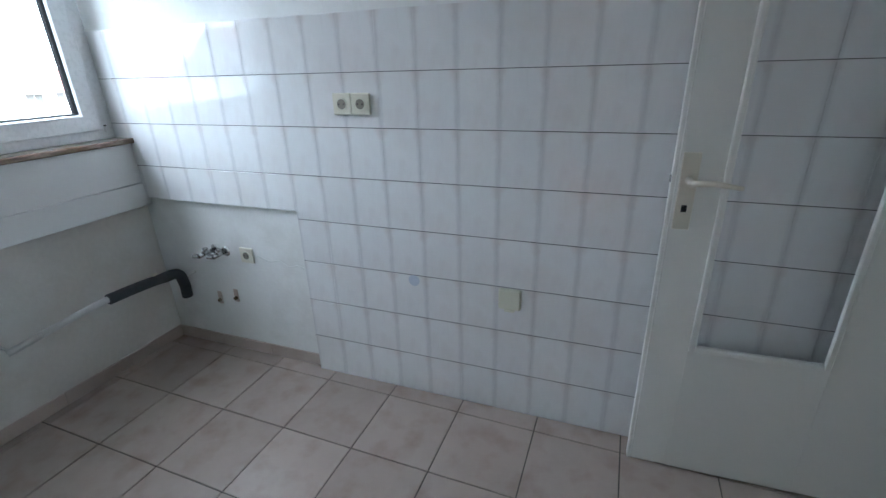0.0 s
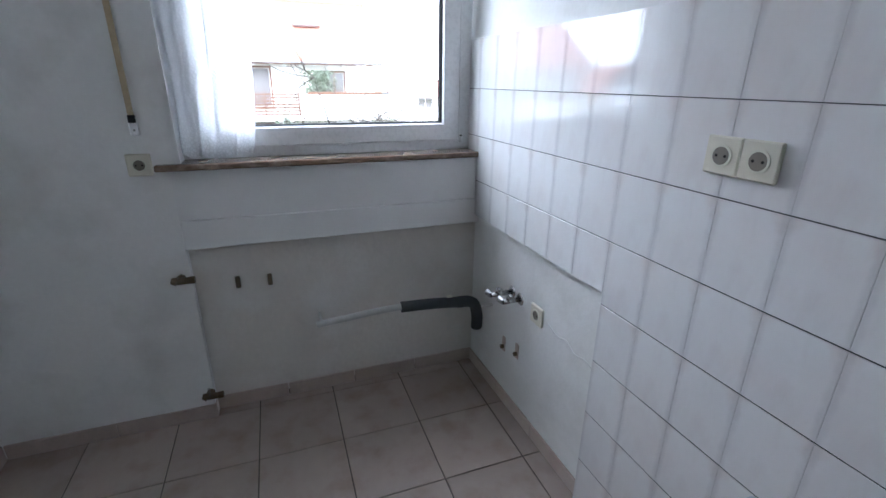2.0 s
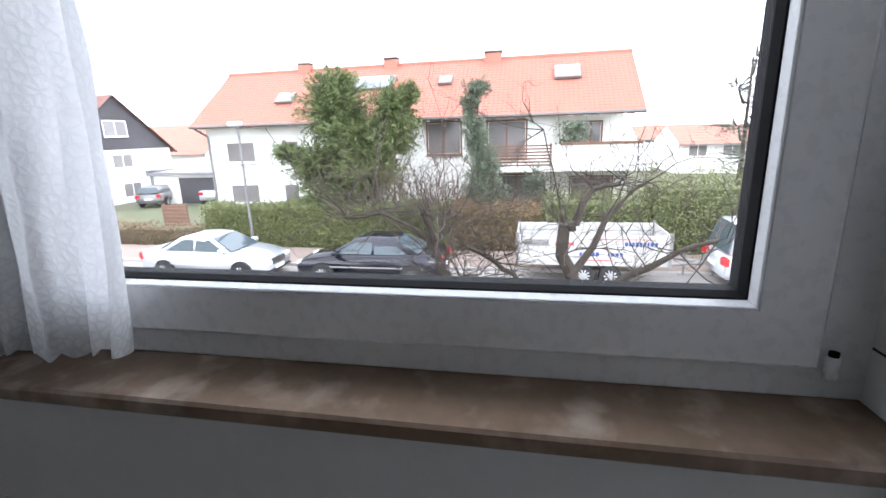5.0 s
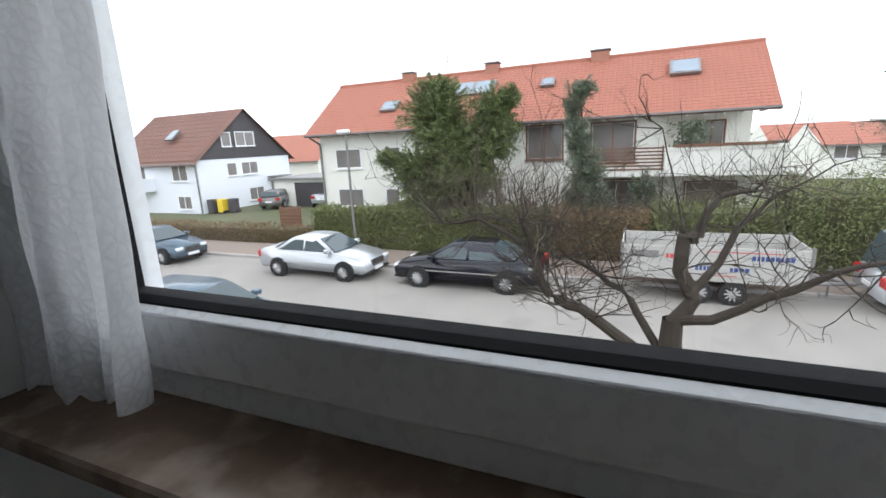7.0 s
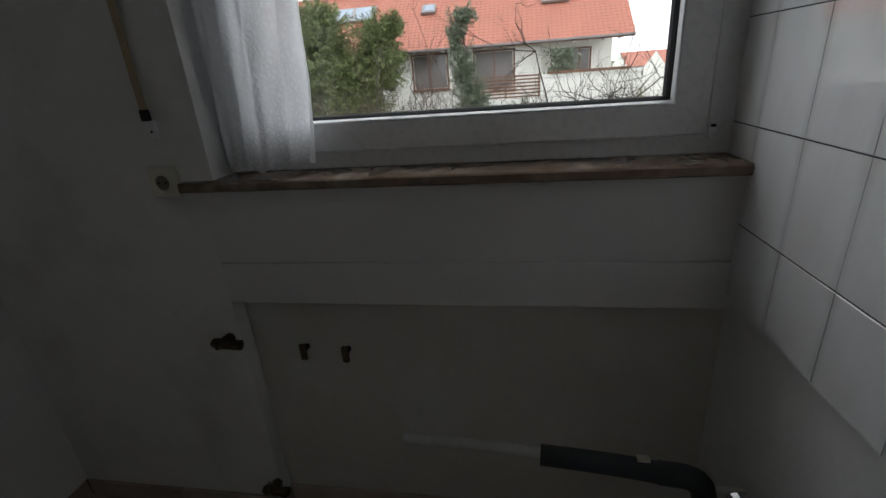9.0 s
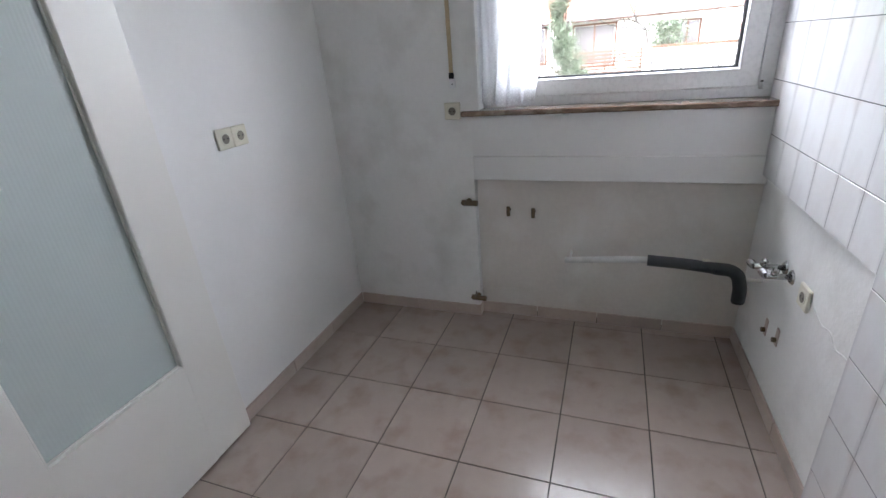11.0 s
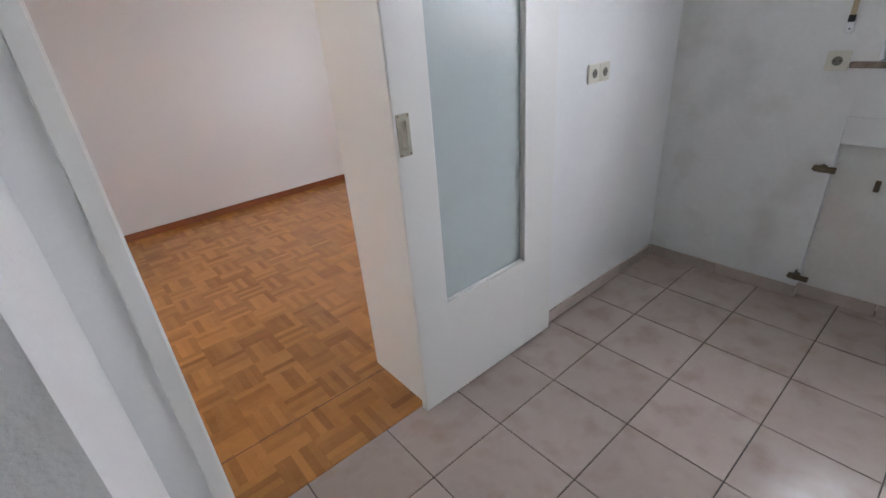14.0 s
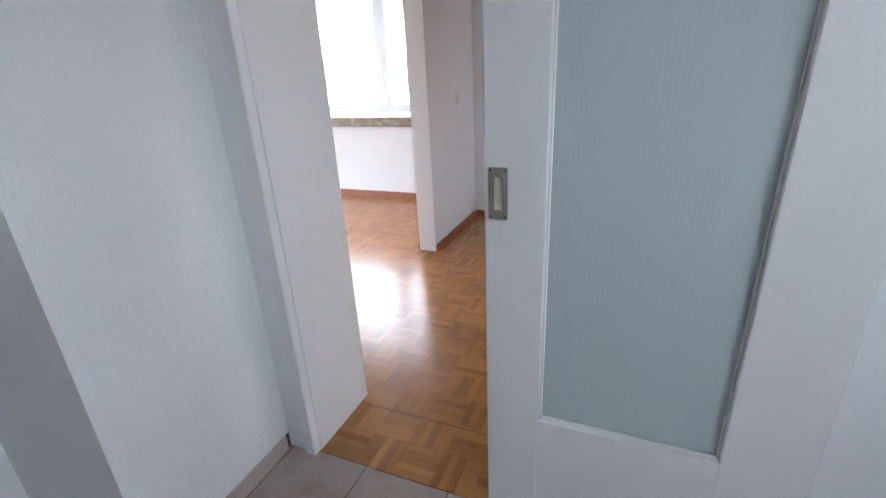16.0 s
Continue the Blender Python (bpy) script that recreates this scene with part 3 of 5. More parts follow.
for x, z in ((-1.813, 0.284), (-1.703, 0.312)):
    hole = thing("pipe_stub", pose(x, NORTH + BED, z), "capped brown pipe stub in bare plaster", "pipe stub")
    bm = boxed((-0.013, 0.013, -0.004, 0, -0.035, 0.035), bevel=0.003)
    part("collar", bm, SKIRT_TILE, hole)
    part("cap", tube(bmesh.new(), (0, -0.003, -0.012), (0, -0.016, -0.012), 0.009, sides=12), BRASS, hole)


def radiator_valve(at, label):
    v = thing("radiator_valve", at, label, "valve", "radiator valves")
    part("body", tube(tube(bmesh.new(), (0, 0, 0), (0.04, 0, 0), 0.013), (0.035, -0.012, 0), (0.035, 0.034, 0), 0.013), BRASS, v, smooth=True)
    part("nut", tube(bmesh.new(), (0.035, 0.03, 0), (0.035, 0.05, 0), 0.015, sides=6), BRASS, v)
    part("nut", tube(bmesh.new(), (0.004, 0, 0), (0.018, 0, 0), 0.017, sides=6), BRASS, v)
    part("spindle", tube(bmesh.new(), (0.035, -0.012, 0), (0.035, -0.03, 0.006), 0.017, 0.011, 10), BRASS, v)
    return v


radiator_valve(pose(FACE, 0.262, 0.65), "tarnished brass radiator valve protruding from the wall")
low = radiator_valve(pose(FACE, 0.285, 0.125), "tarnished brass return valve beside the skirting")
part("lever", boxed((0.038, 0.05, -0.004, 0.004, 0.01, 0.045), bevel=0.002), CHROME, low)
for y, z in ((0.45, 0.598), (0.57, 0.594)):
    bracket = thing("radiator_bracket", pose(NICHE, y, z), "dark radiator bracket stub in the niche wall", "bracket", "radiator brackets")
    part("stem", tube(bmesh.new(), (0, 0, 0), (0.03, 0, 0), 0.008), DARK, bracket)
    part("hook", boxed((0.024, 0.034, -0.009, 0.009, -0.028, 0.022), bevel=0.003), BRASS, bracket)

# lace curtain pushed to the side of the window
LACE = bpy.data.materials.new("white_lace")
LACE.use_nodes = True
ln, ll = LACE.node_tree.nodes, LACE.node_tree.links
ln.clear()
dif, tra, see, m1, m2, lo, pat, rmp, geo = (ln.new("ShaderNode" + k) for k in ("BsdfDiffuse", "BsdfTranslucent", "BsdfTransparent", "MixShader", "MixShader", "OutputMaterial", "TexVoronoi", "MapRange", "NewGeometry"))
dif.inputs[0].default_value = tra.inputs[0].default_value = (0.84, 0.845, 0.86, 1)
m1.inputs[0].default_value = 0.5
pat.inputs["Scale"].default_value = 420.0
motif, mark, hem_z, hem_f, both, lace_bump = (ln.new("ShaderNode" + k) for k in ("TexVoronoi", "MapRange", "SeparateXYZ", "MapRange", "Math", "Bump"))
motif.inputs["Scale"].default_value, motif.feature = 75.0, "DISTANCE_TO_EDGE"
mark.inputs["From Min"].default_value, mark.inputs["From Max"].default_value, mark.inputs["To Min"].default_value, mark.inputs["To Max"].default_value = 0.02, 0.20, 0.14, 0.0
hem_f.inputs["From Min"].default_value, hem_f.inputs["From Max"].default_value, hem_f.inputs["To Min"].default_value, hem_f.inputs["To Max"].default_value = 1.12, 1.24, 1.0, 0.35
both.operation = "MULTIPLY_ADD"
lace_bump.inputs["Strength"].default_value, lace_bump.inputs["Distance"].default_value = 0.5, 0.004
rmp.inputs["From Min"].default_value, rmp.inputs["From Max"].default_value, rmp.inputs["To Min"].default_value, rmp.inputs["To Max"].default_value = 0.3, 0.7, 0.0, 0.03
ll.new(geo.outputs["Position"], pat.inputs["Vector"]), ll.new(pat.outputs["Distance"], rmp.inputs["Value"])
ll.new(geo.outputs["Position"], motif.inputs["Vector"]), ll.new(motif.outputs["Distance"], mark.inputs["Value"])
ll.new(geo.outputs["Position"], hem_z.inputs[0]), ll.new(hem_z.outputs[2], hem_f.inputs["Value"])
ll.new(mark.outputs[0], both.inputs[0]), ll.new(hem_f.outputs[0], both.inputs[1]), ll.new(rmp.outputs[0], both.inputs[2])
ll.new(motif.outputs["Distance"], lace_bump.inputs["Height"]), ll.new(lace_bump.outputs[0], dif.inputs["Normal"]), ll.new(lace_bump.outputs[0], tra.inputs["Normal"])
ll.new(dif.outputs[0], m1.inputs[1]), ll.new(tra.outputs[0], m1.inputs[2]), ll.new(both.outputs[0], m2.inputs[0]), ll.new(m1.outputs[0], m2.inputs[1]), ll.new(see.outputs[0], m2.inputs[2]), ll.new(m2.outputs[0], lo.inputs[0])
curtain = thing("lace_curtain", (-2.145, 0.305, WIN_TOP), "white lace curtain with a scalloped hem, gathered beside the window", "curtain")
bm = bmesh.new()
nu, nv = 200, 60
grid = []
for i in range(nu + 1):
    u = i / nu
    col = []
    for j in range(nv + 1):
        v = j / nv
        width = 0.25 + 0.05 * math.sin(min(v * 1.25, 1.0) * 1.57) - 0.03 * v ** 6
        lean = 0.5 * v * math.sin(u * 5.0 + 1.0) + 0.5 * math.sin(v * 4.5 + u * 3)
        deep = 0.009 + 0.008 * math.sin(u * 6.5 + 0.8) + 0.004 * v
        fold = math.sin(u * 27 + 1.4 * math.sin(u * 6) + lean) * deep + 0.008 * math.sin(u * 11 + v * 3.1) + 0.0022 * math.sin(u * 53 + v * 17 + 2 * math.sin(v * 9)) + 0.0015 * math.sin(u * 31 - v * 37)
        y = u * width + 0.007 * math.sin(u * 27 + lean + 1.2) + 0.004 * math.sin(v * 8 + u * 20)
        hem = (0.010 * (1 - abs(math.sin(u * 22))) + 0.006 * math.sin(u * 7 + 1)) * v ** 30 + 0.010 * v * (u - 0.4)
        col.append(bm.verts.new((fold, y, -v * 1.160 + hem)))
    grid.append(col)
for i in range(nu):
    for j in range(nv):
        bm.faces.new((grid[i][j], grid[i + 1][j], grid[i + 1][j + 1], grid[i][j + 1]))
part("fabric", bm, LACE, curtain, smooth=True)
bm = bmesh.new()
tube(bm, (0.0, -0.0, -0.012), (0.0, 1.15, -0.012), 0.010)
part("rail", bm, PVC, curtain)

# ---- living room ----
part("skirting", boxed((-2.25, 0.688, LIVING_S, LIVING_S + 0.012, 0, 0.055), bevel=0.002), SKIRT_WOOD, tagged(structure("baseboard_living_room", boxed((0.688, 0.70, LIVING_S + 0.012, -2.444, 0, 0.055), bevel=0.002), SKIRT_WOOD, "reddish wooden skirting in the living room", "skirting")))
switch = thing("light_switch", pose(0.70, -3.02, 1.09, 0, 0, -90), "cream light switch on the partition wall", "switch")
part("cover", boxed((-0.04, 0.04, -0.01, 0, -0.04, 0.04), bevel=0.003), CREAM, switch)
part("rocker", boxed((-0.027, 0.027, -0.014, -0.009, -0.027, 0.027), bevel=0.002), CREAM, switch)

window_2 = tagged(new("window_2"), "white two-part window above a brown sill in the far room", "window", kind="structure")
bm = bmesh.new()
for x0, x1 in ((1.5, 1.85), (1.85, 3.0)):
    for a in ((x0, x0 + 0.07, 0.92, 2.15), (x1 - 0.07, x1, 0.92, 2.15), (x0 + 0.07, x1 - 0.07, 0.92, 1.0), (x0 + 0.07, x1 - 0.07, 2.07, 2.15)):
        box(bm, a[0], a[1], -3.97, -3.9, a[2], a[3], 0.004)
part("window_frame", bm, PVC, window_2)
p2 = part("pane", boxed((1.55, 2.95, -3.94, -3.936, 0.98, 2.1)), WINDOW_GLASS, window_2)
p2.visible_shadow = False
part("window_sill", boxed((1.44, 3.06, -4.0, -3.70, 0.80, 0.89), bevel=0.006), SILL, window_2, "thick brown marble sill")
# ---- outside: the street in front of the window ----
G0 = -3.05
EARTH = material("garden_earth_and_grass", (0.10, 0.11, 0.055), 0.95, vary=0.3, scale=0.8, grain=9, stain=(0.14, 0.10, 0.07), stain_scale=0.4)
ROAD = material("worn_asphalt", (0.29, 0.27, 0.25), 0.9, vary=0.10, scale=0.5, grain=25, stain=(0.19, 0.18, 0.17), stain_scale=0.9, stain_amount=0.5)
PAVING = material("brownish_pavement", (0.24, 0.19, 0.16), 0.9, vary=0.12, scale=0.8, grain=20)
KERB = material("granite_kerb", (0.36, 0.34, 0.32), 0.85, vary=0.12, scale=4, per_object=0.15)
RENDERED = material("white_house_render", (0.80, 0.79, 0.74), 0.9, vary=0.03, scale=0.5, grain=12)
BLUEWHITE = material("cool_white_house_render", (0.76, 0.79, 0.85), 0.9, vary=0.03, scale=0.5, grain=12)
ROOF_RED = material("orange_red_roof_tiles", (0.35, 0.135, 0.092), 0.75, vary=0.08, scale=0.7, grain=8, island=0.10)
ROOF_BROWN = material("brown_roof_tiles", (0.16, 0.075, 0.055), 0.75, vary=0.14, scale=0.7, grain=8, island=0.2)
SLATE = material("dark_gable_cladding", (0.055, 0.05, 0.055), 0.7, vary=0.15, scale=1.0)
SHEET = material("zinc_sheet", (0.25, 0.24, 0.24), 0.5, metal=0.6, vary=0.1)
DARK_GLASS = material("dark_house_glass", (0.20, 0.185, 0.18), 0.06, vary=0.35, scale=1.5)
SKY_GLASS = material("roof_window_glass", (0.25, 0.30, 0.36), 0.05, vary=0.2, scale=2)
WOODBROWN = material("brown_painted_wood", (0.17, 0.085, 0.05), 0.6, vary=0.12, scale=3)
BRICKRED = material("chimney_brick", (0.36, 0.17, 0.12), 0.85, vary=0.15, scale=6)
LEAF = material("hedge_leaf", (0.165, 0.185, 0.07), 0.6, vary=0.3, scale=0.9, island=0.7)
LEAF_BROWN = material("wintry_brown_leaf", (0.19, 0.13, 0.07), 0.7, vary=0.3, scale=0.9, island=0.7)
NEEDLE = material("conifer_needles", (0.135, 0.17, 0.06), 0.6, vary=0.3, scale=0.9, island=0.8)
NEEDLE_BLUE = material("blue_green_conifer_needles", (0.13, 0.16, 0.105), 0.6, vary=0.3, scale=0.9, island=0.7)
NEEDLE_PALE = material("pale_grey_green_needles", (0.19, 0.21, 0.16), 0.6, vary=0.3, scale=0.9, island=0.6)
BARK = material("grey_brown_bark", (0.045, 0.034, 0.027), 0.9, vary=0.3, scale=12, stain=(0.11, 0.115, 0.085), stain_scale=9, stain_amount=0.3)
TWIG = material("thin_brown_twig", (0.10, 0.07, 0.055), 0.9, vary=0.2, scale=4)
SILVER = material("silver_car_paint", (0.55, 0.57, 0.60), 0.22, metal=0.35, vary=0.02)
BLACKCAR = material("black_car_paint", (0.012, 0.012, 0.02), 0.12, vary=0.05)
BLUECAR = material("grey_blue_car_paint", (0.10, 0.14, 0.18), 0.2, metal=0.3, vary=0.03)
TYRE = material("black_tyre", (0.02, 0.02, 0.02), 0.85)
RIM = material("alloy_rim", (0.50, 0.50, 0.50), 0.35, metal=0.7)
CARGLASS = material("tinted_car_glass", (0.06, 0.08, 0.09), 0.04)
LAMP_CLEAR = material("clear_car_lamp", (0.75, 0.76, 0.78), 0.12)
LAMP_RED = material("red_car_lamp", (0.45, 0.03, 0.03), 0.2)
ALU = material("dull_aluminium", (0.44, 0.43, 0.41), 0.55, metal=0.2, vary=0.08, scale=2)
INK_BLUE = material("blue_lettering", (0.03, 0.06, 0.22), 0.5)
INK_RED = material("red_lettering", (0.50, 0.05, 0.05), 0.5)
BINYELLOW = material("yellow_bin_plastic", (0.75, 0.55, 0.03), 0.5)

structure("ground", boxed((-600, 600, -600, 600, -3.6, G0 - 0.03)), EARTH, "garden ground of grass and earth reaching the horizon", "ground")
structure("road", boxed((-16.0, -6.5, -200, 200, G0 - 0.2, G0)), ROAD, "worn grey asphalt residential street", "road")
structure("pavement", boxed((-18.3, -16.16, -200, 200, G0 - 0.2, G0 + 0.09)), PAVING, "brownish pavement along the hedges", "pavement")
kerb_line = structure("kerb", boxed((-16.15, -16.01, -200, 200, G0 - 0.2, G0 + 0.02)), KERB, "grey granite kerb", "kerb")
stone = plate_mesh("kerb_stone", 0.15, 0.985, 0.16, KERB, 0.012)
for i in range(44):
    piece("stone", stone, kerb_line, pose(-16.08, -28 + i * 1.0, G0 + 0.03))
cobbles = structure("pavement_cobble_strip", boxed((-11.6, -10.9, -5.0, 4.0, G0 - 0.1, G0 + 0.006)), KERB, "strip of pale paving stones at the road edge", "pavement")
sett = plate_mesh("sett", 0.15, 0.2, 0.04, KERB, 0.012)
for i in range(4):
    for j in range(40):
        piece("stone", sett, cobbles, pose(-11.5 + i * 0.17, -4.9 + j * 0.22 + (0.1 if i % 2 else 0), G0 + 0.012, random.uniform(-2, 2), random.uniform(-2, 2), 0))


def joined(name, verts, faces, mat, parent=None, kind=""):
    me = bpy.data.meshes.new(name)
    me.from_pydata(verts, [], faces)
    me.materials.append(mat)
    ob = new(name, me)
    ob.parent = parent
    return tagged(ob, kind=kind)


def leaf_cloud(name, spots, size, mat, parent, rng):
    """Many small leaves or needle sprays, each a bent pair of quads, at the given spots."""
    verts, faces = [], []
    for p, s in spots:
        a, b = rng.uniform(0, 6.283), rng.uniform(-1.1, 1.1)
        u = Vector((math.cos(a) * math.cos(b), math.sin(a) * math.cos(b), math.sin(b)))
        w = u.cross(Vector((rng.uniform(-1, 1), rng.uniform(-1, 1), rng.uniform(-1, 1)))).normalized()
        n = u.cross(w) * (0.25 * size * s)
        u, w, p = u * (size * s), w * (0.42 * size * s), Vector(p)
        k = len(verts)
        verts += [tuple(p - u), tuple(p - w + n), tuple(p + u), tuple(p + w + n)]
        faces += [(k, k + 1, k + 2), (k, k + 2, k + 3)]
    return joined(name, verts, faces, mat, parent)


def hedge(name, y0, y1, height, mat, label, seed, count, depth=1.1, x_front=-18.45, rough=0.08):
    rng = random.Random(seed)
    top = thing(name, (x_front - depth / 2, (y0 + y1) / 2, G0), label, "hedge")
    half = (y1 - y0) / 2
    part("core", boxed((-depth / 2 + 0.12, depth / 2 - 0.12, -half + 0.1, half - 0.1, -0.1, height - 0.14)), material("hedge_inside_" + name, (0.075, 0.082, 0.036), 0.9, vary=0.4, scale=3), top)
    spots = []
    for _ in range(count):
        y = rng.uniform(-half, half)
        h = height + 0.06 * math.sin(y * 1.3 + seed) + 0.04 * math.sin(y * 3.7)
        if rng.random() < 0.68:
            spots.append(((depth / 2 + rng.gauss(-0.04, rough), y, rng.uniform(0.02, h)), rng.uniform(0.6, 1.3)))
        else:
            spots.append(((rng.uniform(-depth / 2, depth / 2), y, h + rng.gauss(-0.03, rough)), rng.uniform(0.6, 1.3)))
    tagged(leaf_cloud("foliage", spots, 0.055, mat, top, rng), kind="stuff")
    return top


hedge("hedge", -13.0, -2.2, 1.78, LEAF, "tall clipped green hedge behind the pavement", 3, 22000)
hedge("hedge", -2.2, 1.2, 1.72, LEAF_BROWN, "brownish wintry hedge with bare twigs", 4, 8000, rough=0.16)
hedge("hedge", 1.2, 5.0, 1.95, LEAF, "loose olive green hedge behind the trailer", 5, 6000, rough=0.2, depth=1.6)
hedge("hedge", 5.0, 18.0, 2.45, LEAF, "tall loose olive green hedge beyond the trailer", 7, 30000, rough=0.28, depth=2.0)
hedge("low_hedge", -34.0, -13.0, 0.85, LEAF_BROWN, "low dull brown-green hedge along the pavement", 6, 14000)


def roof_side(parent, name, eave_a, eave_b, ridge_a, ridge_b, mat, courses, across):
    """One roof slope laid with overlapping tiles, joined."""
    ea, eb, ra, rb2 = (Vector(v) for v in (eave_a, eave_b, ridge_a, ridge_b))
    n = (eb - ea).cross(ra - ea).normalized()
    if n.z < 0:
        n = -n
    verts, faces = [], []
    for i in range(courses):
        for j in range(across):
            f0, f1, g0, g1 = i / courses, (i + 1.12) / courses, (j + 0.005) / across, (j + 0.995) / across
            q = []
            for f, lift in ((f0, 0.022), (f1, 0.008)):
                a, b = ea.lerp(ra, min(f, 1.0)), eb.lerp(rb2, min(f, 1.0))
                gm = (g0 + g1) / 2
                for g, up in ((g0, 0.0), (gm - 0.2 / across, 0.014), (gm + 0.25 / across, 0.014), (g1, 0.0)):
                    q.append(tuple(a.lerp(b, g) + n * (lift + up)))
            k = len(verts)
            verts += q + [tuple(ea.lerp(ra, f0).lerp(eb.lerp(rb2, f0), g)) for g in (g0, g1)]
            faces += [(k, k + 1, k + 5, k + 4), (k + 1, k + 2, k + 6, k + 5), (k + 2, k + 3, k + 7, k + 6), (k + 8, k + 9, k + 3, k + 2, k + 1, k)]
    return joined(name, verts, faces, mat, parent, "stuff")


def house_window(parent, x, y0, y1, z0, z1, frame_mat=PVC, glass=None, lights=2, axis="x"):
    """A window on a wall that faces +x (axis x) or +y (axis y), standing a little proud of it."""
    glass = glass or DARK_GLASS
    def at(a0, a1, d0, d1, c0, c1):
        return (x + d0, x + d1, a0, a1, c0, c1) if axis == "x" else (a0, a1, x + d0, x + d1, c0, c1)
    win = part("window", boxed(at(y0 - 0.08, y0, -0.02, 0.03, z0, z1), at(y1, y1 + 0.08, -0.02, 0.03, z0, z1), at(y0 - 0.08, y1 + 0.08, -0.02, 0.03, z1, z1 + 0.08), at(y0 - 0.08, y1 + 0.08, -0.02, 0.03, z0 - 0.06, z0)), frame_mat, parent)
    for i in range(lights):
        a, b = y0 + (y1 - y0) * i / lights, y0 + (y1 - y0) * (i + 1) / lights
        part("pane", boxed(at(a + 0.03, b - 0.03, -0.02, 0.012, z0 + 0.02, z1 - 0.02)), glass, win)
        if i:
            part("mullion", boxed(at(a - 0.035, a + 0.035, -0.02, 0.025, z0, z1)), frame_mat, win)
    part("sill", boxed(at(y0 - 0.12, y1 + 0.12, 0.0, 0.12, z0 - 0.11, z0 - 0.065)), frame_mat, win)
    return win


def roof_window(parent, spot, along, up, normal, w, h):
    o = Vector(spot)
    along, up, normal = (Vector(v).normalized() for v in (along, up, normal))
    def slab(dw, dh, d0, d1):
        bm = bmesh.new()
        vs = box(bm, -dw, dw, -dh, dh, d0, d1)
        for v in vs:
            v.co = o + along * v.co.x + up * v.co.y + normal * v.co.z
        return bm
    rw = part("roof_window", slab(w / 2 + 0.08, h / 2 + 0.08, 0.0, 0.12), SHEET, parent)
    part("pane", slab(w / 2 - 0.02, h / 2 - 0.02, 0.1, 0.135), SKY_GLASS, rw)


# long house across the street
ROW_Y0, ROW_Y1, EAVE_X, EAVE_Z, RIDGE_X, RIDGE_Z = -16.65, 5.56, -23.0, 2.13, -27.0, 5.06
WX = -23.7
house = thing("row_house", (-27, -5.5, G0), "long white two-storey house with an orange-red tiled roof", "house")
house.matrix_world = Matrix.Translation((0, 0.27, 0))
part("wall", boxed((-30.3, WX, ROW_Y0 + 0.45, 1.75, G0 - 0.2, EAVE_Z + 0.3), (-30.3, WX - 1.6, 1.75, ROW_Y1 - 0.5, G0 - 0.2, EAVE_Z + 0.3), (WX - 1.6, WX, 1.75, ROW_Y1 - 0.5, G0 - 0.2, -0.35)), RENDERED, house)
for y in (ROW_Y0 + 0.5, ROW_Y1 - 0.6):
    bm = bmesh.new()
    a = [bm.verts.new((x, y + d, z)) for d in (0, 0.15) for x, z in ((-30.3, EAVE_Z + 0.3), (WX, EAVE_Z + 0.3), (RIDGE_X, RIDGE_Z - 0.2))]
    for f in ((0, 1, 2), (5, 4, 3), (0, 3, 4, 1), (1, 4, 5, 2), (2, 5, 3, 0)):
        bm.faces.new([a[i] for i in f])
    part("gable", bm, RENDERED, house)
roof = part("roof", boxed((EAVE_X - 0.02, EAVE_X + 0.1, ROW_Y0, ROW_Y1, EAVE_Z - 0.06, EAVE_Z + 0.02)), SHEET, house)
roof_side(roof, "roof_tiles", (EAVE_X, ROW_Y0, EAVE_Z), (EAVE_X, ROW_Y1, EAVE_Z), (RIDGE_X, ROW_Y0, RIDGE_Z), (RIDGE_X, ROW_Y1, RIDGE_Z), ROOF_RED, 22, 104)
bm = bmesh.new()
a = [bm.verts.new((x, y, z)) for y in (ROW_Y0, ROW_Y1) for x, z in ((EAVE_X, EAVE_Z), (RIDGE_X, RIDGE_Z), (-31.0, EAVE_Z), (-31.0, EAVE_Z - 0.12), (RIDGE_X, RIDGE_Z - 0.14), (EAVE_X, EAVE_Z - 0.12))]
for i in range(6):
    bm.faces.new((a[i], a[(i + 1) % 6], a[6 + (i + 1) % 6], a[6 + i]))
bm.faces.new((a[0], a[1], a[4], a[5])), bm.faces.new((a[1], a[2], a[3], a[4])), bm.faces.new((a[6], a[11], a[10], a[7])), bm.faces.new((a[7], a[10], a[9], a[8]))
part("roof_deck", bm, WOODBROWN, roof)
part("ridge_cap", tube(bmesh.new(), (RIDGE_X, ROW_Y0, RIDGE_Z), (RIDGE_X, ROW_Y1, RIDGE_Z), 0.12, sides=10), ROOF_RED, roof)
for i in range(34):
    part("rafter_end", boxed((WX, EAVE_X - 0.02, ROW_Y0 + 0.5 + i * 0.64, ROW_Y0 + 0.6 + i * 0.64, EAVE_Z - 0.16, EAVE_Z - 0.06)), PVC, house)
for y, w, d in ((-11.8, 0.7, 0.6), (-6.75, 0.7, 0.6), (-1.25, 0.85, 0.6)):
    ch = part("chimney", boxed((RIDGE_X - d / 2, RIDGE_X + d / 2, y - w / 2, y + w / 2, RIDGE_Z - 0.5, RIDGE_Z + 0.30)), BRICKRED, roof)
    part("chimney_cap", boxed((RIDGE_X - d / 2 - 0.06, RIDGE_X + d / 2 + 0.06, y - w / 2 - 0.06, y + w / 2 + 0.06, RIDGE_Z + 0.34, RIDGE_Z + 0.40), (RIDGE_X - 0.1, RIDGE_X + 0.1, y - 0.2, y + 0.2, RIDGE_Z + 0.30, RIDGE_Z + 0.34)), SHEET, ch)
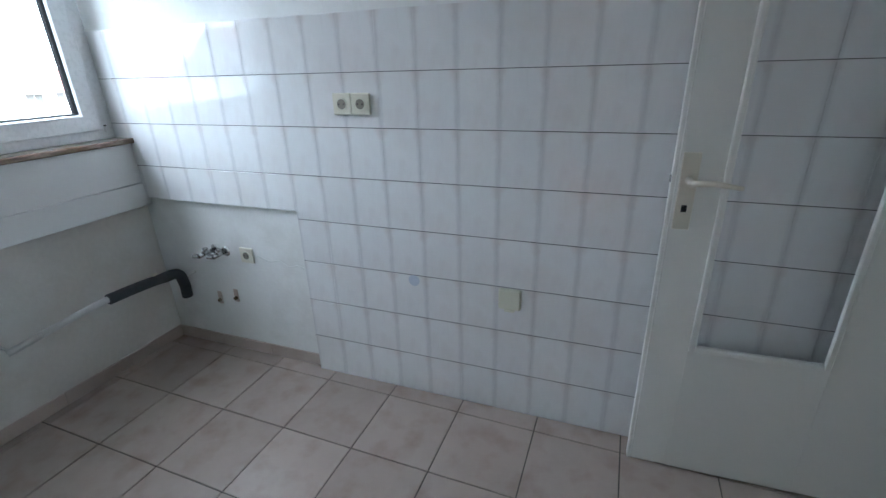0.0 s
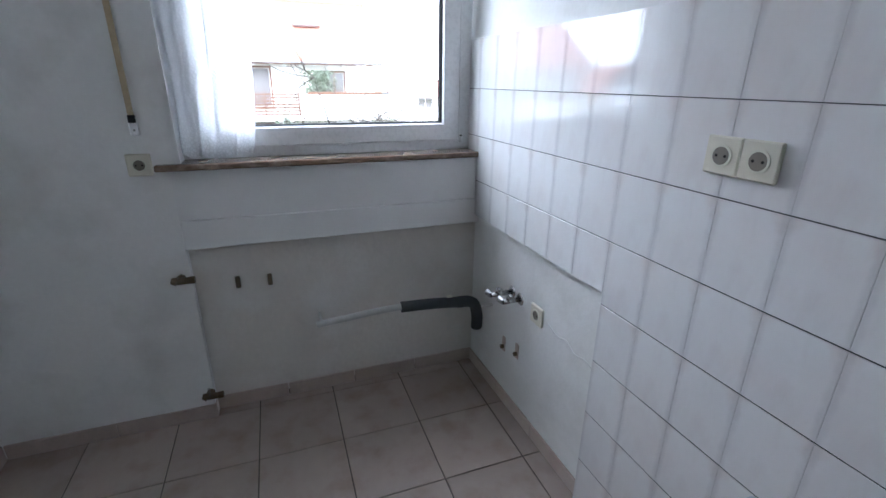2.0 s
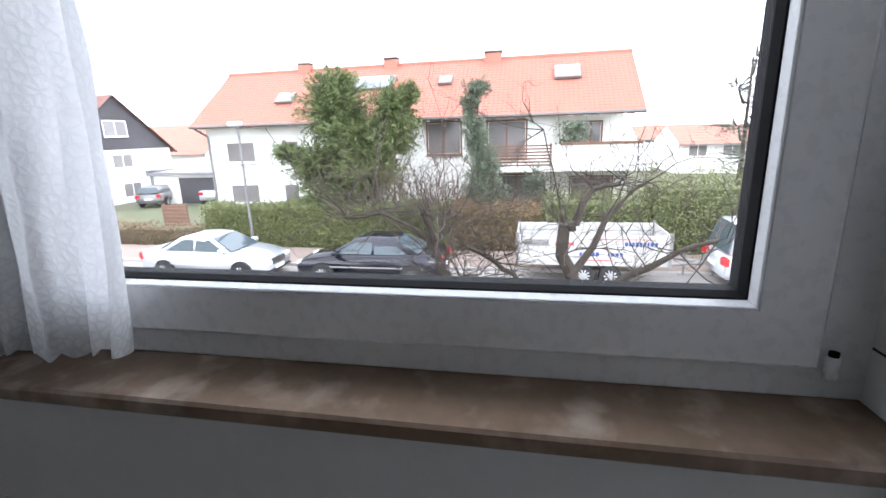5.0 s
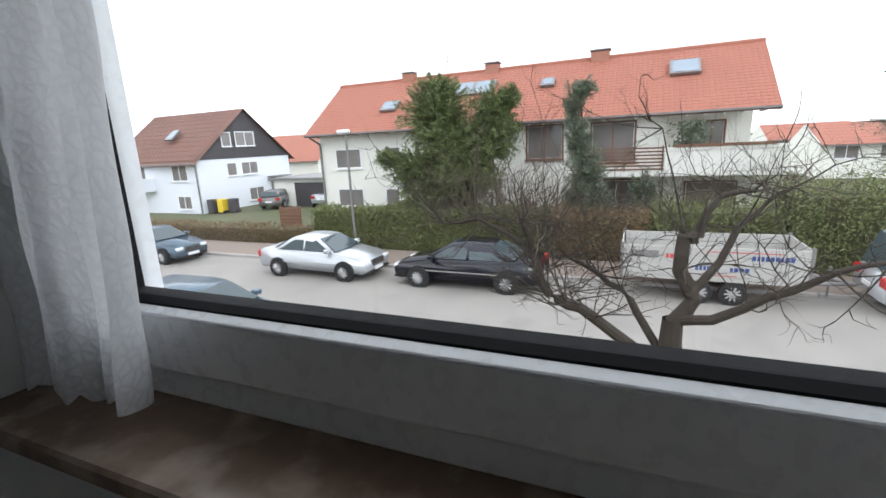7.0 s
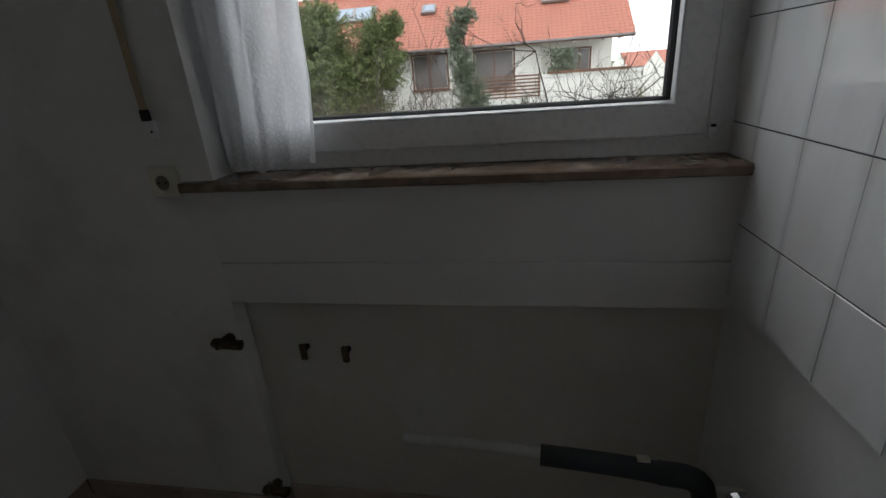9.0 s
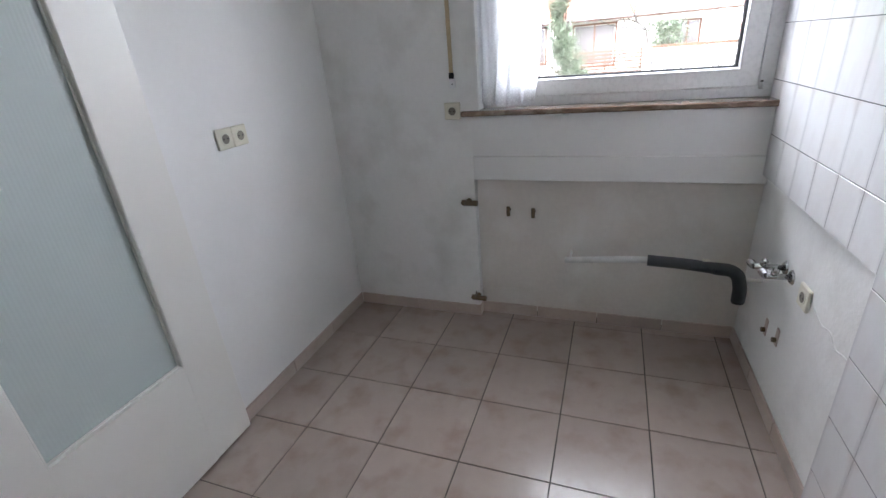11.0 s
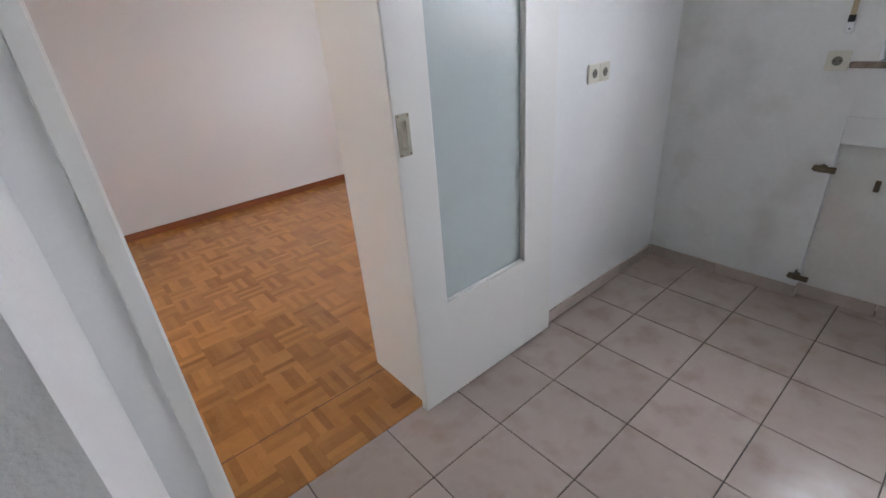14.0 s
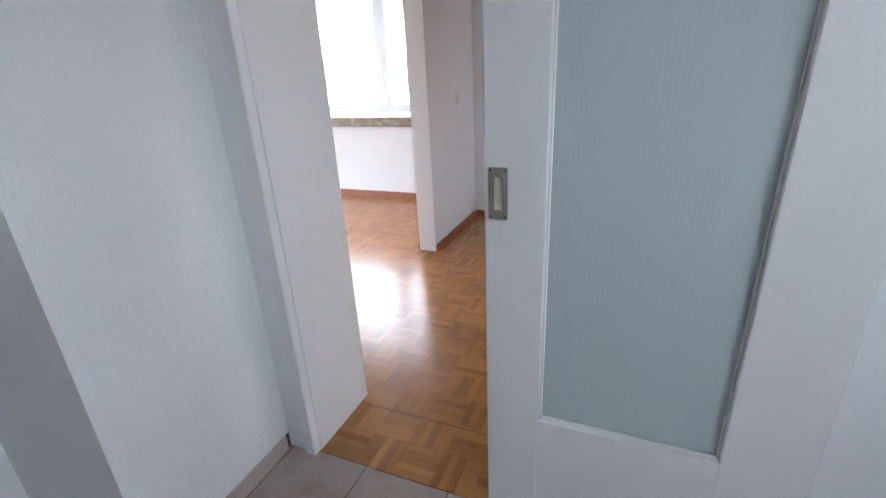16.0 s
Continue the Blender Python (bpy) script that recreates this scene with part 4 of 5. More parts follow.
bm = tube(bmesh.new(), (RIDGE_X, -9.4, RIDGE_Z), (RIDGE_X, -9.4, RIDGE_Z + 1.2), 0.025, sides=6)
for z in (0.75, 0.95, 1.15):
    tube(bm, (RIDGE_X, -9.75, RIDGE_Z + z), (RIDGE_X, -9.05, RIDGE_Z + z), 0.015, sides=6)
part("antenna", bm, SHEET, roof)
slope = (Vector((RIDGE_X, 0, RIDGE_Z)) - Vector((EAVE_X, 0, EAVE_Z))).normalized()
normal = Vector((-slope.z, 0, slope.x)) if -slope.z > 0 else Vector((slope.z, 0, -slope.x))
for y, f, w, h in ((2.4, 0.64, 1.05, 0.95), (-3.5, 0.60, 0.5, 0.5), (-7.85, 0.62, 0.95, 1.0), (-6.75, 0.62, 0.95, 1.0), (-11.9, 0.42, 0.8, 0.7)):
    spot = Vector((EAVE_X, y, EAVE_Z)).lerp(Vector((RIDGE_X, y, RIDGE_Z)), f) + Vector((0.075, 0, 0.1)) * 0.6
    roof_window(roof, spot, (0, 1, 0), slope, (0.605, 0, 0.796), w, h)
for y0, y1, z0, z1, fm, n in ((-15.1, -13.5, 0.28, 1.26, PVC, 2), (-15.15, -13.52, -1.88, -0.95, PVC, 2), (-11.9, -11.0, 0.28, 1.26, PVC, 1), (-12.0, -11.2, -1.88, -0.95, PVC, 1), (-9.6, -8.2, 0.28, 1.26, PVC, 2), (-4.15, -2.56, 0.45, 1.9, WOODBROWN, 2), (-1.24, 0.5, 0.2, 1.86, WOODBROWN, 2), (-0.62, 0.75, -2.3, -0.62, WOODBROWN, 2)):
    house_window(house, WX, y0, y1, z0, z1, fm, lights=n)
house_window(house, WX - 1.6, 3.1, 4.05, 0.2, 1.72, WOODBROWN)
house_window(house, WX - 0.0, 2.6, 4.4, -2.4, -0.75, WOODBROWN)
part("downpipe", tube(tube(bmesh.new(), (WX + 0.08, ROW_Y0 + 0.55, EAVE_Z - 0.5), (WX + 0.08, ROW_Y0 + 0.55, G0), 0.06, sides=8), (EAVE_X, ROW_Y0 + 0.3, EAVE_Z - 0.08), (WX + 0.08, ROW_Y0 + 0.55, EAVE_Z - 0.5), 0.06, sides=8), SHEET, house)
balcony = part("balcony", boxed((WX, -22.2, -1.4, ROW_Y1 + 0.15, -0.35, -0.15)), RENDERED, house)
part("parapet", boxed((-22.4, -22.2, 1.68, ROW_Y1 + 0.15, -0.15, 0.65), (-22.45, -22.15, 1.66, ROW_Y1 + 0.2, 0.65, 0.77), (WX, -22.4, ROW_Y1 - 0.02, ROW_Y1 + 0.15, -0.15, 0.65)), RENDERED, balcony, "white rendered balcony parapet")
for k in range(7):
    part("slat", boxed((-22.32, -22.28, -1.3, 1.66, -0.1 + k * 0.14, -0.035 + k * 0.14)), WOODBROWN, balcony)
for y in (-1.3, 0.18, 1.6):
    part("post", boxed((-22.4, -22.33, y - 0.03, y + 0.03, -0.15, 0.86)), WOODBROWN, balcony)
part("planter", boxed((-22.5, -22.1, 2.0, 5.3, 0.77, 0.87)), WOODBROWN, balcony)
rng = random.Random(31)
tagged(leaf_cloud("balcony_plants", [((rng.gauss(-22.9, 0.25), rng.gauss(2.6, 0.3), rng.uniform(0.8, 1.75)), 1.2) for _ in range(500)], 0.09, NEEDLE_BLUE, balcony, rng), kind="stuff")


def gable_house(name, label, x0, x1, y0, y1, eave, ridge, wall, gable_mat, roof_mat, openings, courses=12, across=32):
    """A house whose ridge runs along y and whose gable faces +y."""
    h = thing(name, (0, 0.27, 0), label, "house")
    mid = (x0 + x1) / 2
    part("wall", boxed((x0, x1, y0, y1, G0 - 0.3, eave)), wall, h)
    bm = bmesh.new()
    vs = [bm.verts.new((x, y, z)) for y in (y0, y1 + 0.05) for x, z in ((x0 - 0.1, eave), (x1 + 0.1, eave), (mid, ridge))]
    for f in ((2, 1, 0), (3, 4, 5), (0, 1, 4, 3)):
        bm.faces.new([vs[i] for i in f])
    part("gable", bm, gable_mat, h)
    roof = part("roof", boxed((x1 + 0.35, x1 + 0.5, y0, y1 + 0.3, eave - 0.32, eave - 0.2)), SHEET, h)
    drop = 0.5 * (ridge - eave) / (mid - x0)
    roof_side(roof, "roof_tiles", (x1 + 0.5, y0, eave - drop), (x1 + 0.5, y1 + 0.35, eave - drop), (mid, y0, ridge), (mid, y1 + 0.35, ridge), roof_mat, courses, across)
    bm = bmesh.new()
    vs = [bm.verts.new((x, y, z)) for y in (y0, y1 + 0.35) for x, z in ((x1 + 0.5, eave - drop), (mid, ridge), (x0 - 0.5, eave - drop))]
    bm.faces.new((vs[0], vs[3], vs[4], vs[1])), bm.faces.new((vs[1], vs[4], vs[5], vs[2]))
    part("roof_deck", bm, roof_mat, roof)
    for axis, a0, a1, z0, z1, n in openings:
        house_window(h, x1 if axis == "x" else y1 + (0.05 if z0 > eave else 0), a0, a1, z0, z1, lights=n, axis=axis)
    return h, roof


h2, roof2 = gable_house("gable_house", "white house with a dark clad gable and brown tiled roof", -36.6, -26.6, -40.6, -30.0, 1.0, 4.95, BLUEWHITE, SLATE, ROOF_BROWN,
    (("y", -32.5, -30.6, 2.0, 3.05, 2), ("y", -30.0, -29.2, 2.0, 3.0, 1), ("y", -32.6, -30.9, -0.35, 0.6, 2), ("y", -30.3, -29.4, -0.35, 0.6, 1), ("y", -33.0, -31.4, -2.6, -1.6, 2), ("x", -32.8, -31.2, -0.5, 0.7, 2), ("x", -32.6, -31.2, -2.7, -1.75, 2), ("x", -37.5, -36.0, -0.9, 0.7, 2)))
roof_window(roof2, (-28.6, -34.6, 3.0), (0, 1, 0), (-0.78, 0, 0.62), (0.62, 0, 0.78), 0.7, 1.1)
door = part("front_door", boxed((-35.2, -34.0, -30.0, -29.94, -2.6, -0.9)), SHEET, h2)
part("canopy", boxed((-35.6, -33.6, -30.0, -29.0, -0.85, -0.75)), SHEET, h2)
part("downpipe", tube(bmesh.new(), (-26.52, -30.1, 0.8), (-26.52, -30.1, G0), 0.06, sides=8), SHEET, h2)
part("balcony", boxed((-26.6, -25.4, -39.5, -35.0, -1.3, -0.3)), BLUEWHITE, h2)

gable_house("distant_house", "distant cream house with an orange tiled roof", -58, -46, -46, -34, 0.3, 3.4, RENDERED, RENDERED, ROOF_RED, (("y", -50.5, -48.6, 0.6, 1.7, 2), ("y", -56, -47, -2.4, -1.0, 4)), 8, 20)
gable_house("distant_house", "distant white house behind the others", -40, -30, -66, -54, 2.3, 5.6, RENDERED, RENDERED, ROOF_BROWN, (("y", -36, -34, -0.4, 1, 2),), 8, 20)
for i, (x, y, w, d, e, r) in enumerate(((-50, 14.6, 9, 5.9, -0.1, 1.5), (-62, 24, 8, 7, -0.1, 1.5), (-60, 30, 11, 10, -0.1, 2.2), (-70, 15, 10, 9, 0.0, 1.7), (-52, 44, 10, 12, 0.0, 2.4), (-85, 60, 14, 12, 0.0, 2.4))):
    gable_house("distant_house", "distant white house with a red tiled roof among gardens", x - w, x, y, y + d, e, r, RENDERED, RENDERED, ROOF_RED, (("x", y + 1, y + 2.6, -1.4, -0.2, 2), ("x", y + 4, y + 5.6, -1.4, -0.2, 2), ("y", x - 5, x - 3.4, -1.4, -0.2, 2)), 7, 16)

garage = thing("garage", None, "low flat-roofed garage with a dark door", "garage")
part("wall", boxed((-37.0, -31.0, -26.6, -19.5, G0 - 0.2, -0.95)), RENDERED, garage)
part("roof", boxed((-37.3, -30.7, -26.9, -19.2, -0.95, -0.75)), SHEET, garage)
part("door", boxed((-31.0, -30.92, -24.4, -19.9, G0, -1.15)), SLATE, garage)
fence = thing("board_fence", None, "brown horizontal board fence beside the house", "fence")
for k in range(6):
    part("board", boxed((-22.1, -22.05, -18.0, -16.5, G0 + 0.1 + k * 0.2, G0 + 0.28 + k * 0.2), bevel=0.01), WOODBROWN, fence)
for y in (-17.9, -17.2, -16.6):
    part("post", boxed((-22.2, -22.1, y - 0.05, y + 0.05, G0 - 0.05, G0 + 1.35)), WOODBROWN, fence)

# white apartment building seen through the far window
block = thing("apartment_building", None, "pale apartment building with balconies behind the far room", "building")
part("wall", boxed((-6, 14, -26, -17, G0 - 0.2, 6.5)), RENDERED, block)
part("roof", boxed((-6.4, 14.4, -26.4, -16.6, 6.5, 6.9)), ROOF_BROWN, block)
for i in range(6):
    for k in range(3):
        x0, z0 = -4.6 + i * 3.1, -2.2 + k * 2.8
        house_window(block, -17.0, x0, x0 + 1.5, z0, z0 + 1.5, axis="y")
for k in range(2):
    b = part("balcony", boxed((3.2, 7.5, -17.0, -15.9, -0.55 + k * 2.8, -0.4 + k * 2.8)), RENDERED, block)
    for j in range(5):
        part("rail", boxed((3.2, 7.5, -15.95, -15.91, -0.25 + k * 2.8 + j * 0.2, -0.2 + k * 2.8 + j * 0.2)), SHEET, b)


# ---- trees and shrubs ----
def bough(verts, faces, pts, r0, r1, sides=6):
    """A tapering branch along points, added to the lists."""
    rings = []
    for i, p in enumerate(pts):
        p = Vector(p)
        d = (Vector(pts[min(i + 1, len(pts) - 1)]) - Vector(pts[max(i - 1, 0)])).normalized()
        a = d.orthogonal().normalized()
        b = d.cross(a)
        r = r0 + (r1 - r0) * i / (len(pts) - 1)
        k = len(verts)
        verts += [tuple(p + (a * math.cos(6.283 * s / sides) + b * math.sin(6.283 * s / sides)) * r) for s in range(sides)]
        rings.append(k)
    for k, m in zip(rings, rings[1:]):
        faces += [(k + s, k + (s + 1) % sides, m + (s + 1) % sides, m + s) for s in range(sides)]


def twigs(verts, faces, start, way, length, radius, depth, rng, curl=0.35, lift=0.15):
    p, d, pts = Vector(start), Vector(way).normalized(), [tuple(start)]
    steps = 4
    for i in range(steps):
        d = (d + Vector((rng.gauss(0, curl), rng.gauss(0, curl), rng.gauss(lift, curl))) * 0.5).normalized()
        p = p + d * length / steps
        pts.append(tuple(p))
        if depth and rng.random() < 0.75:
            side = (d + Vector((rng.gauss(0, 0.9), rng.gauss(0, 0.9), rng.gauss(0.1, 0.7)))).normalized()
            twigs(verts, faces, tuple(p), side, length * rng.uniform(0.4, 0.7), radius * 0.55, depth - 1, rng, curl, lift)
    bough(verts, faces, pts, radius, radius * 0.35, 4 if radius < 0.012 else 6)


def conifer(name, label, x, y, height, lobes, mat, seed, count, size):
    """Trunk, boughs, and sprays of needles; lobes: (dx, dy, z, half width, half height)."""
    rng = random.Random(seed)
    t = thing(name, (x, y, G0), label, "tree")
    verts, faces, spots = [], [], []
    bough(verts, faces, [(0, 0, -0.1), (0.03, 0.02, height * 0.4), (0, 0, height * 0.9)], 0.15, 0.03, 8)
    total = sum(l[3] * (l[3] + l[4]) for l in lobes)
    for dx, dy, z, rh, rv in lobes:
        foot = Vector((0, dy * 0.25, max(0.5, z - 0.8 * rv - 0.5 * abs(dy))))
        mid = Vector((dx, dy, z))
        bough(verts, faces, [tuple(foot), tuple(foot.lerp(mid, 0.6) + Vector((0, 0, -0.1))), tuple(mid)], 0.07, 0.03, 6)
        for _ in range(max(12, int(count * rh * (rh + rv) / total / 30))):
            a, c = rng.uniform(0, 6.283), rng.uniform(-0.95, 1.0)
            e = math.sqrt(1 - c * c)
            out = rng.uniform(0.55, 1.0) if rng.random() < 0.62 else rng.uniform(1.0, 1.42)
            tip = mid + Vector((math.cos(a) * e * rh * 0.9, math.sin(a) * e * rh, c * rv)) * out
            root = mid.lerp(tip, 0.25) + Vector((0, 0, -0.1 * rv))
            bough(verts, faces, [tuple(root), tuple(root.lerp(tip, 0.6) + Vector((0, 0, 0.05))), tuple(tip)], 0.02, 0.004, 4)
            way = (tip - root).normalized()
            for _ in range(30):
                g = 1 - 0.8 * rng.random() ** 1.3
                q = root.lerp(tip, g)
                w = 0.11 * (1.15 - g) + 0.018
                spots.append(((q.x + rng.gauss(0, w), q.y + rng.gauss(0, w), q.z + rng.gauss(-0.05, w)), rng.uniform(0.5, 1.25) * (1.2 - 0.45 * g), way))
    joined("trunk", verts, faces, BARK, t)
    nv, nf = [], []
    for p, k, way in spots:
        u = (way + Vector((rng.gauss(0, 0.55), rng.gauss(0, 0.55), rng.gauss(0.05, 0.5)))).normalized()
        w = u.cross(Vector((rng.uniform(-1, 1), rng.uniform(-1, 1), rng.uniform(-1, 1)))).normalized()
        p, n = Vector(p), len(nv)
        nv += [tuple(p - u * size * k), tuple(p + w * size * k * 0.2), tuple(p + u * size * k * 1.3), tuple(p - w * size * k * 0.2)]
        nf += [(n, n + 1, n + 2), (n, n + 2, n + 3)]
    tagged(joined("crown", nv, nf, mat, t), kind="stuff")
    return t


conifer("conifer_tree", "broad green conifer with an uneven two-topped crown", -20.2, -6.6, 7.0,
    ((0, -0.6, 5.6, 1.4, 1.35), (0.1, -0.42, 6.6, 0.75, 0.65), (0.2, 1.95, 5.55, 0.95, 1.0), (0.1, 2.6, 6.1, 0.42, 0.42), (0.3, -2.8, 3.9, 0.75, 0.4), (0.2, -1.5, 3.3, 1.25, 1.05), (0.4, 0.75, 3.2, 1.35, 1.15), (0.1, 0.3, 4.5, 1.5, 0.9), (0.1, 1.6, 4.5, 1.1, 0.9), (0.2, -0.6, 2.0, 1.7, 0.7)), NEEDLE, 11, 95000, 0.11)
conifer("slim_conifer", "slim grey-green conifer with a bent tip behind the hedge", -19.6, -1.25, 6.2,
    ((0, 0.05, 6.1, 0.42, 0.36), (0, -0.3, 5.6, 0.36, 0.85), (0, -0.08, 4.3, 0.48, 1.0), (0, 0.22, 3.1, 0.62, 1.0), (0, 0.24, 2.2, 0.9, 0.8)), NEEDLE_BLUE, 12, 20000, 0.085)
conifer("garden_conifer", "small round dark conifer in the garden", -20.8, 1.0, 3.2, ((0, 0, 2.3, 0.6, 0.75), (0, 0.05, 1.2, 0.85, 0.9)), NEEDLE_BLUE, 13, 7000, 0.08)
conifer("weeping_conifer", "sparse grey-green weeping conifer at the garden edge", -19.8, 8.1, 7.4, ((0, 0.1, 6.6, 0.55, 0.6), (0, -0.35, 5.7, 0.8, 0.5), (0, 0.5, 5.3, 0.9, 0.5), (0, -0.2, 4.4, 1.0, 0.5), (0, 0.3, 3.4, 1.1, 0.6)), NEEDLE_PALE, 14, 5200, 0.055)


def bare_shrub(label, x, y, n, length, seed, spread=0.5):
    rng = random.Random(seed)
    t = thing("bare_shrub", (x, y, G0), label, "shrub")
    verts, faces = [], []
    for _ in range(n):
        a = rng.uniform(0, 6.283)
        twigs(verts, faces, (rng.gauss(0, 0.2), rng.gauss(0, 0.35), -0.05), (math.cos(a) * spread, math.sin(a) * spread, 1), length * rng.uniform(0.6, 1.1), 0.03, 3, rng)
    joined("branches", verts, faces, TWIG, t)


bare_shrub("leafless tangled brown shrub behind the hedge", -19.4, -3.7, 22, 3.6, 21, 0.7)
bare_shrub("leafless brown shrub in front of the slim conifer", -19.2, -2.3, 16, 3.6, 22, 0.6)
bare_shrub("leafless grey shrub beside the broad conifer", -19.1, -5.0, 14, 3.0, 26, 0.9)
bare_shrub("leafless reddish shrub in front of the balcony", -20.2, 2.6, 14, 2.7, 23)
bare_shrub("leafless shrub beyond the trailer", -19.8, 6.0, 14, 2.7, 24)
bare_shrub("leafless shrub with upright twigs", -19.2, 9.0, 10, 2.8, 25)

# pruned fruit tree close to the window
near_tree = thing("pruned_tree", (-6.5, 1.03, G0 + 0.0), "pruned leafless fruit tree with lichen on its limbs", "tree")
verts, faces = [], []
rng = random.Random(8)
def w(y, z, x=0.0):
    return (x, y - 1.1, z - G0)
BOUGHS = (((w(1.15, G0 - 0.1), w(1.2, -1.9), w(1.2, -0.9), w(1.19, -0.4)), 0.13, 0.07),
    ((w(1.2, -1.0), w(0.85, -0.7, 0.1), w(0.48, -0.41, 0.15), w(0.22, -0.28, 0.2), w(0.05, -0.18, 0.2), w(-0.06, 0.06, 0.25), w(-0.11, 0.26, 0.25), w(-0.2, 0.57, 0.3)), 0.05, 0.026),
    ((w(1.18, -0.9), w(0.88, -0.42, -0.1), w(0.71, -0.18, -0.15), w(0.49, -0.05, -0.2), w(0.18, 0.11, -0.2)), 0.035, 0.016),
    ((w(1.19, -0.45), w(1.36, -0.2, -0.05), w(1.23, 0.06, -0.1), w(1.25, 0.38, -0.15), w(1.37, 0.38, -0.15)), 0.06, 0.045),
    ((w(1.37, 0.38, -0.15), w(1.44, 0.63, -0.2), w(1.55, 0.76, -0.25), w(1.81, 0.8, -0.3)), 0.036, 0.014),
    ((w(1.19, -0.42), w(1.5, -0.34, 0.1), w(1.74, -0.18, 0.15), w(2.05, 0.02, 0.2), w(2.3, 0.21, 0.25), w(2.61, 0.33, 0.3)), 0.042, 0.014),
    ((w(1.31, -0.17), w(1.57, 0.14, -0.2), w(1.71, 0.46, -0.3), w(1.96, 0.71, -0.4), w(2.12, 0.8, -0.45)), 0.034, 0.012),
    ((w(-0.11, 0.26, 0.25), w(-0.32, 0.43, 0.3), w(-0.65, 0.59, 0.3), w(-1.01, 0.54, 0.35)), 0.022, 0.008),
    ((w(1.25, 0.38, -0.15), w(1.11, 1.0, -0.1), w(1.01, 1.39, -0.1)), 0.009, 0.004))
for pts, r0, r1 in BOUGHS:
    soft = []
    for p, q in zip(pts, pts[1:]):
        soft += [tuple(Vector(p).lerp(Vector(q), f) + Vector((0, rng.gauss(0, 0.012), rng.gauss(0, 0.012))) * (f > 0)) for f in (0, 0.5)]
    bough(verts, faces, soft + [pts[-1]], r0 * 1.3, r1 * 1.35, 9)
joined("trunk", verts, faces, BARK, near_tree)
verts, faces = [], []
for pts, r0, r1 in BOUGHS[1:]:
    for p in pts[2:]:
        for _ in range(9 if p[1] < -0.5 else 4):
            twigs(verts, faces, p, (rng.gauss(0, 0.6), rng.gauss(-0.2, 0.9), rng.uniform(-0.3, 1.0)), rng.uniform(0.3, 0.95), 0.009, 2, rng, curl=0.5, lift=0.2)
joined("twigs", verts, faces, BARK, near_tree)


# ---- vehicles ----
def wheel(parent, x, y, r, width=0.2):
    """A wheel whose axle runs along local y."""
    tyre = part("wheel", tube(bmesh.new(), (x, y - width / 2, r), (x, y + width / 2, r), r, sides=28), TYRE, parent)
    side = 1 if y > 0 else -1
    bm = tube(bmesh.new(), (x, y + side * width * 0.5, r), (x, y + side * (width * 0.5 + 0.012), r), r * 0.66, r * 0.6, sides=24)
    rim = part("rim", bm, DARK, tyre)
    for k in range(10):
        a = k * 0.6283
        bm = tube(bmesh.new(), (x, y + side * (width * 0.5 + 0.016), r), (x + math.cos(a) * r * 0.6, y + side * (width * 0.5 + 0.016), r + math.sin(a) * r * 0.6), 0.03, 0.022, 5)
        part("spoke", bm, RIM, tyre)
    bm = tube(bmesh.new(), (x, y + side * width * 0.5, r), (x, y + side * (width * 0.5 + 0.03), r), 0.06, 0.05, 12)
    part("hub", bm, RIM, tyre)


def profile_body(points, half_widths, bevel):
    """A body whose side outline is given as (x, z, half width) points round the car."""
    bm = bmesh.new()
    left = [bm.verts.new((x, h, z)) for (x, z), h in zip(points, half_widths)]
    right = [bm.verts.new((x, -h, z)) for (x, z), h in zip(points, half_widths)]
    bm.faces.new(left), bm.faces.new(right[::-1])
    for i in range(len(points)):
        j = (i + 1) % len(points)
        bm.faces.new((left[j], left[i], right[i], right[j]))
    bmesh.ops.recalc_face_normals(bm, faces=bm.faces)
    bmesh.ops.bevel(bm, geom=list(bm.edges), offset=bevel, segments=3, affect="EDGES", clamp_overlap=True)
    return bm


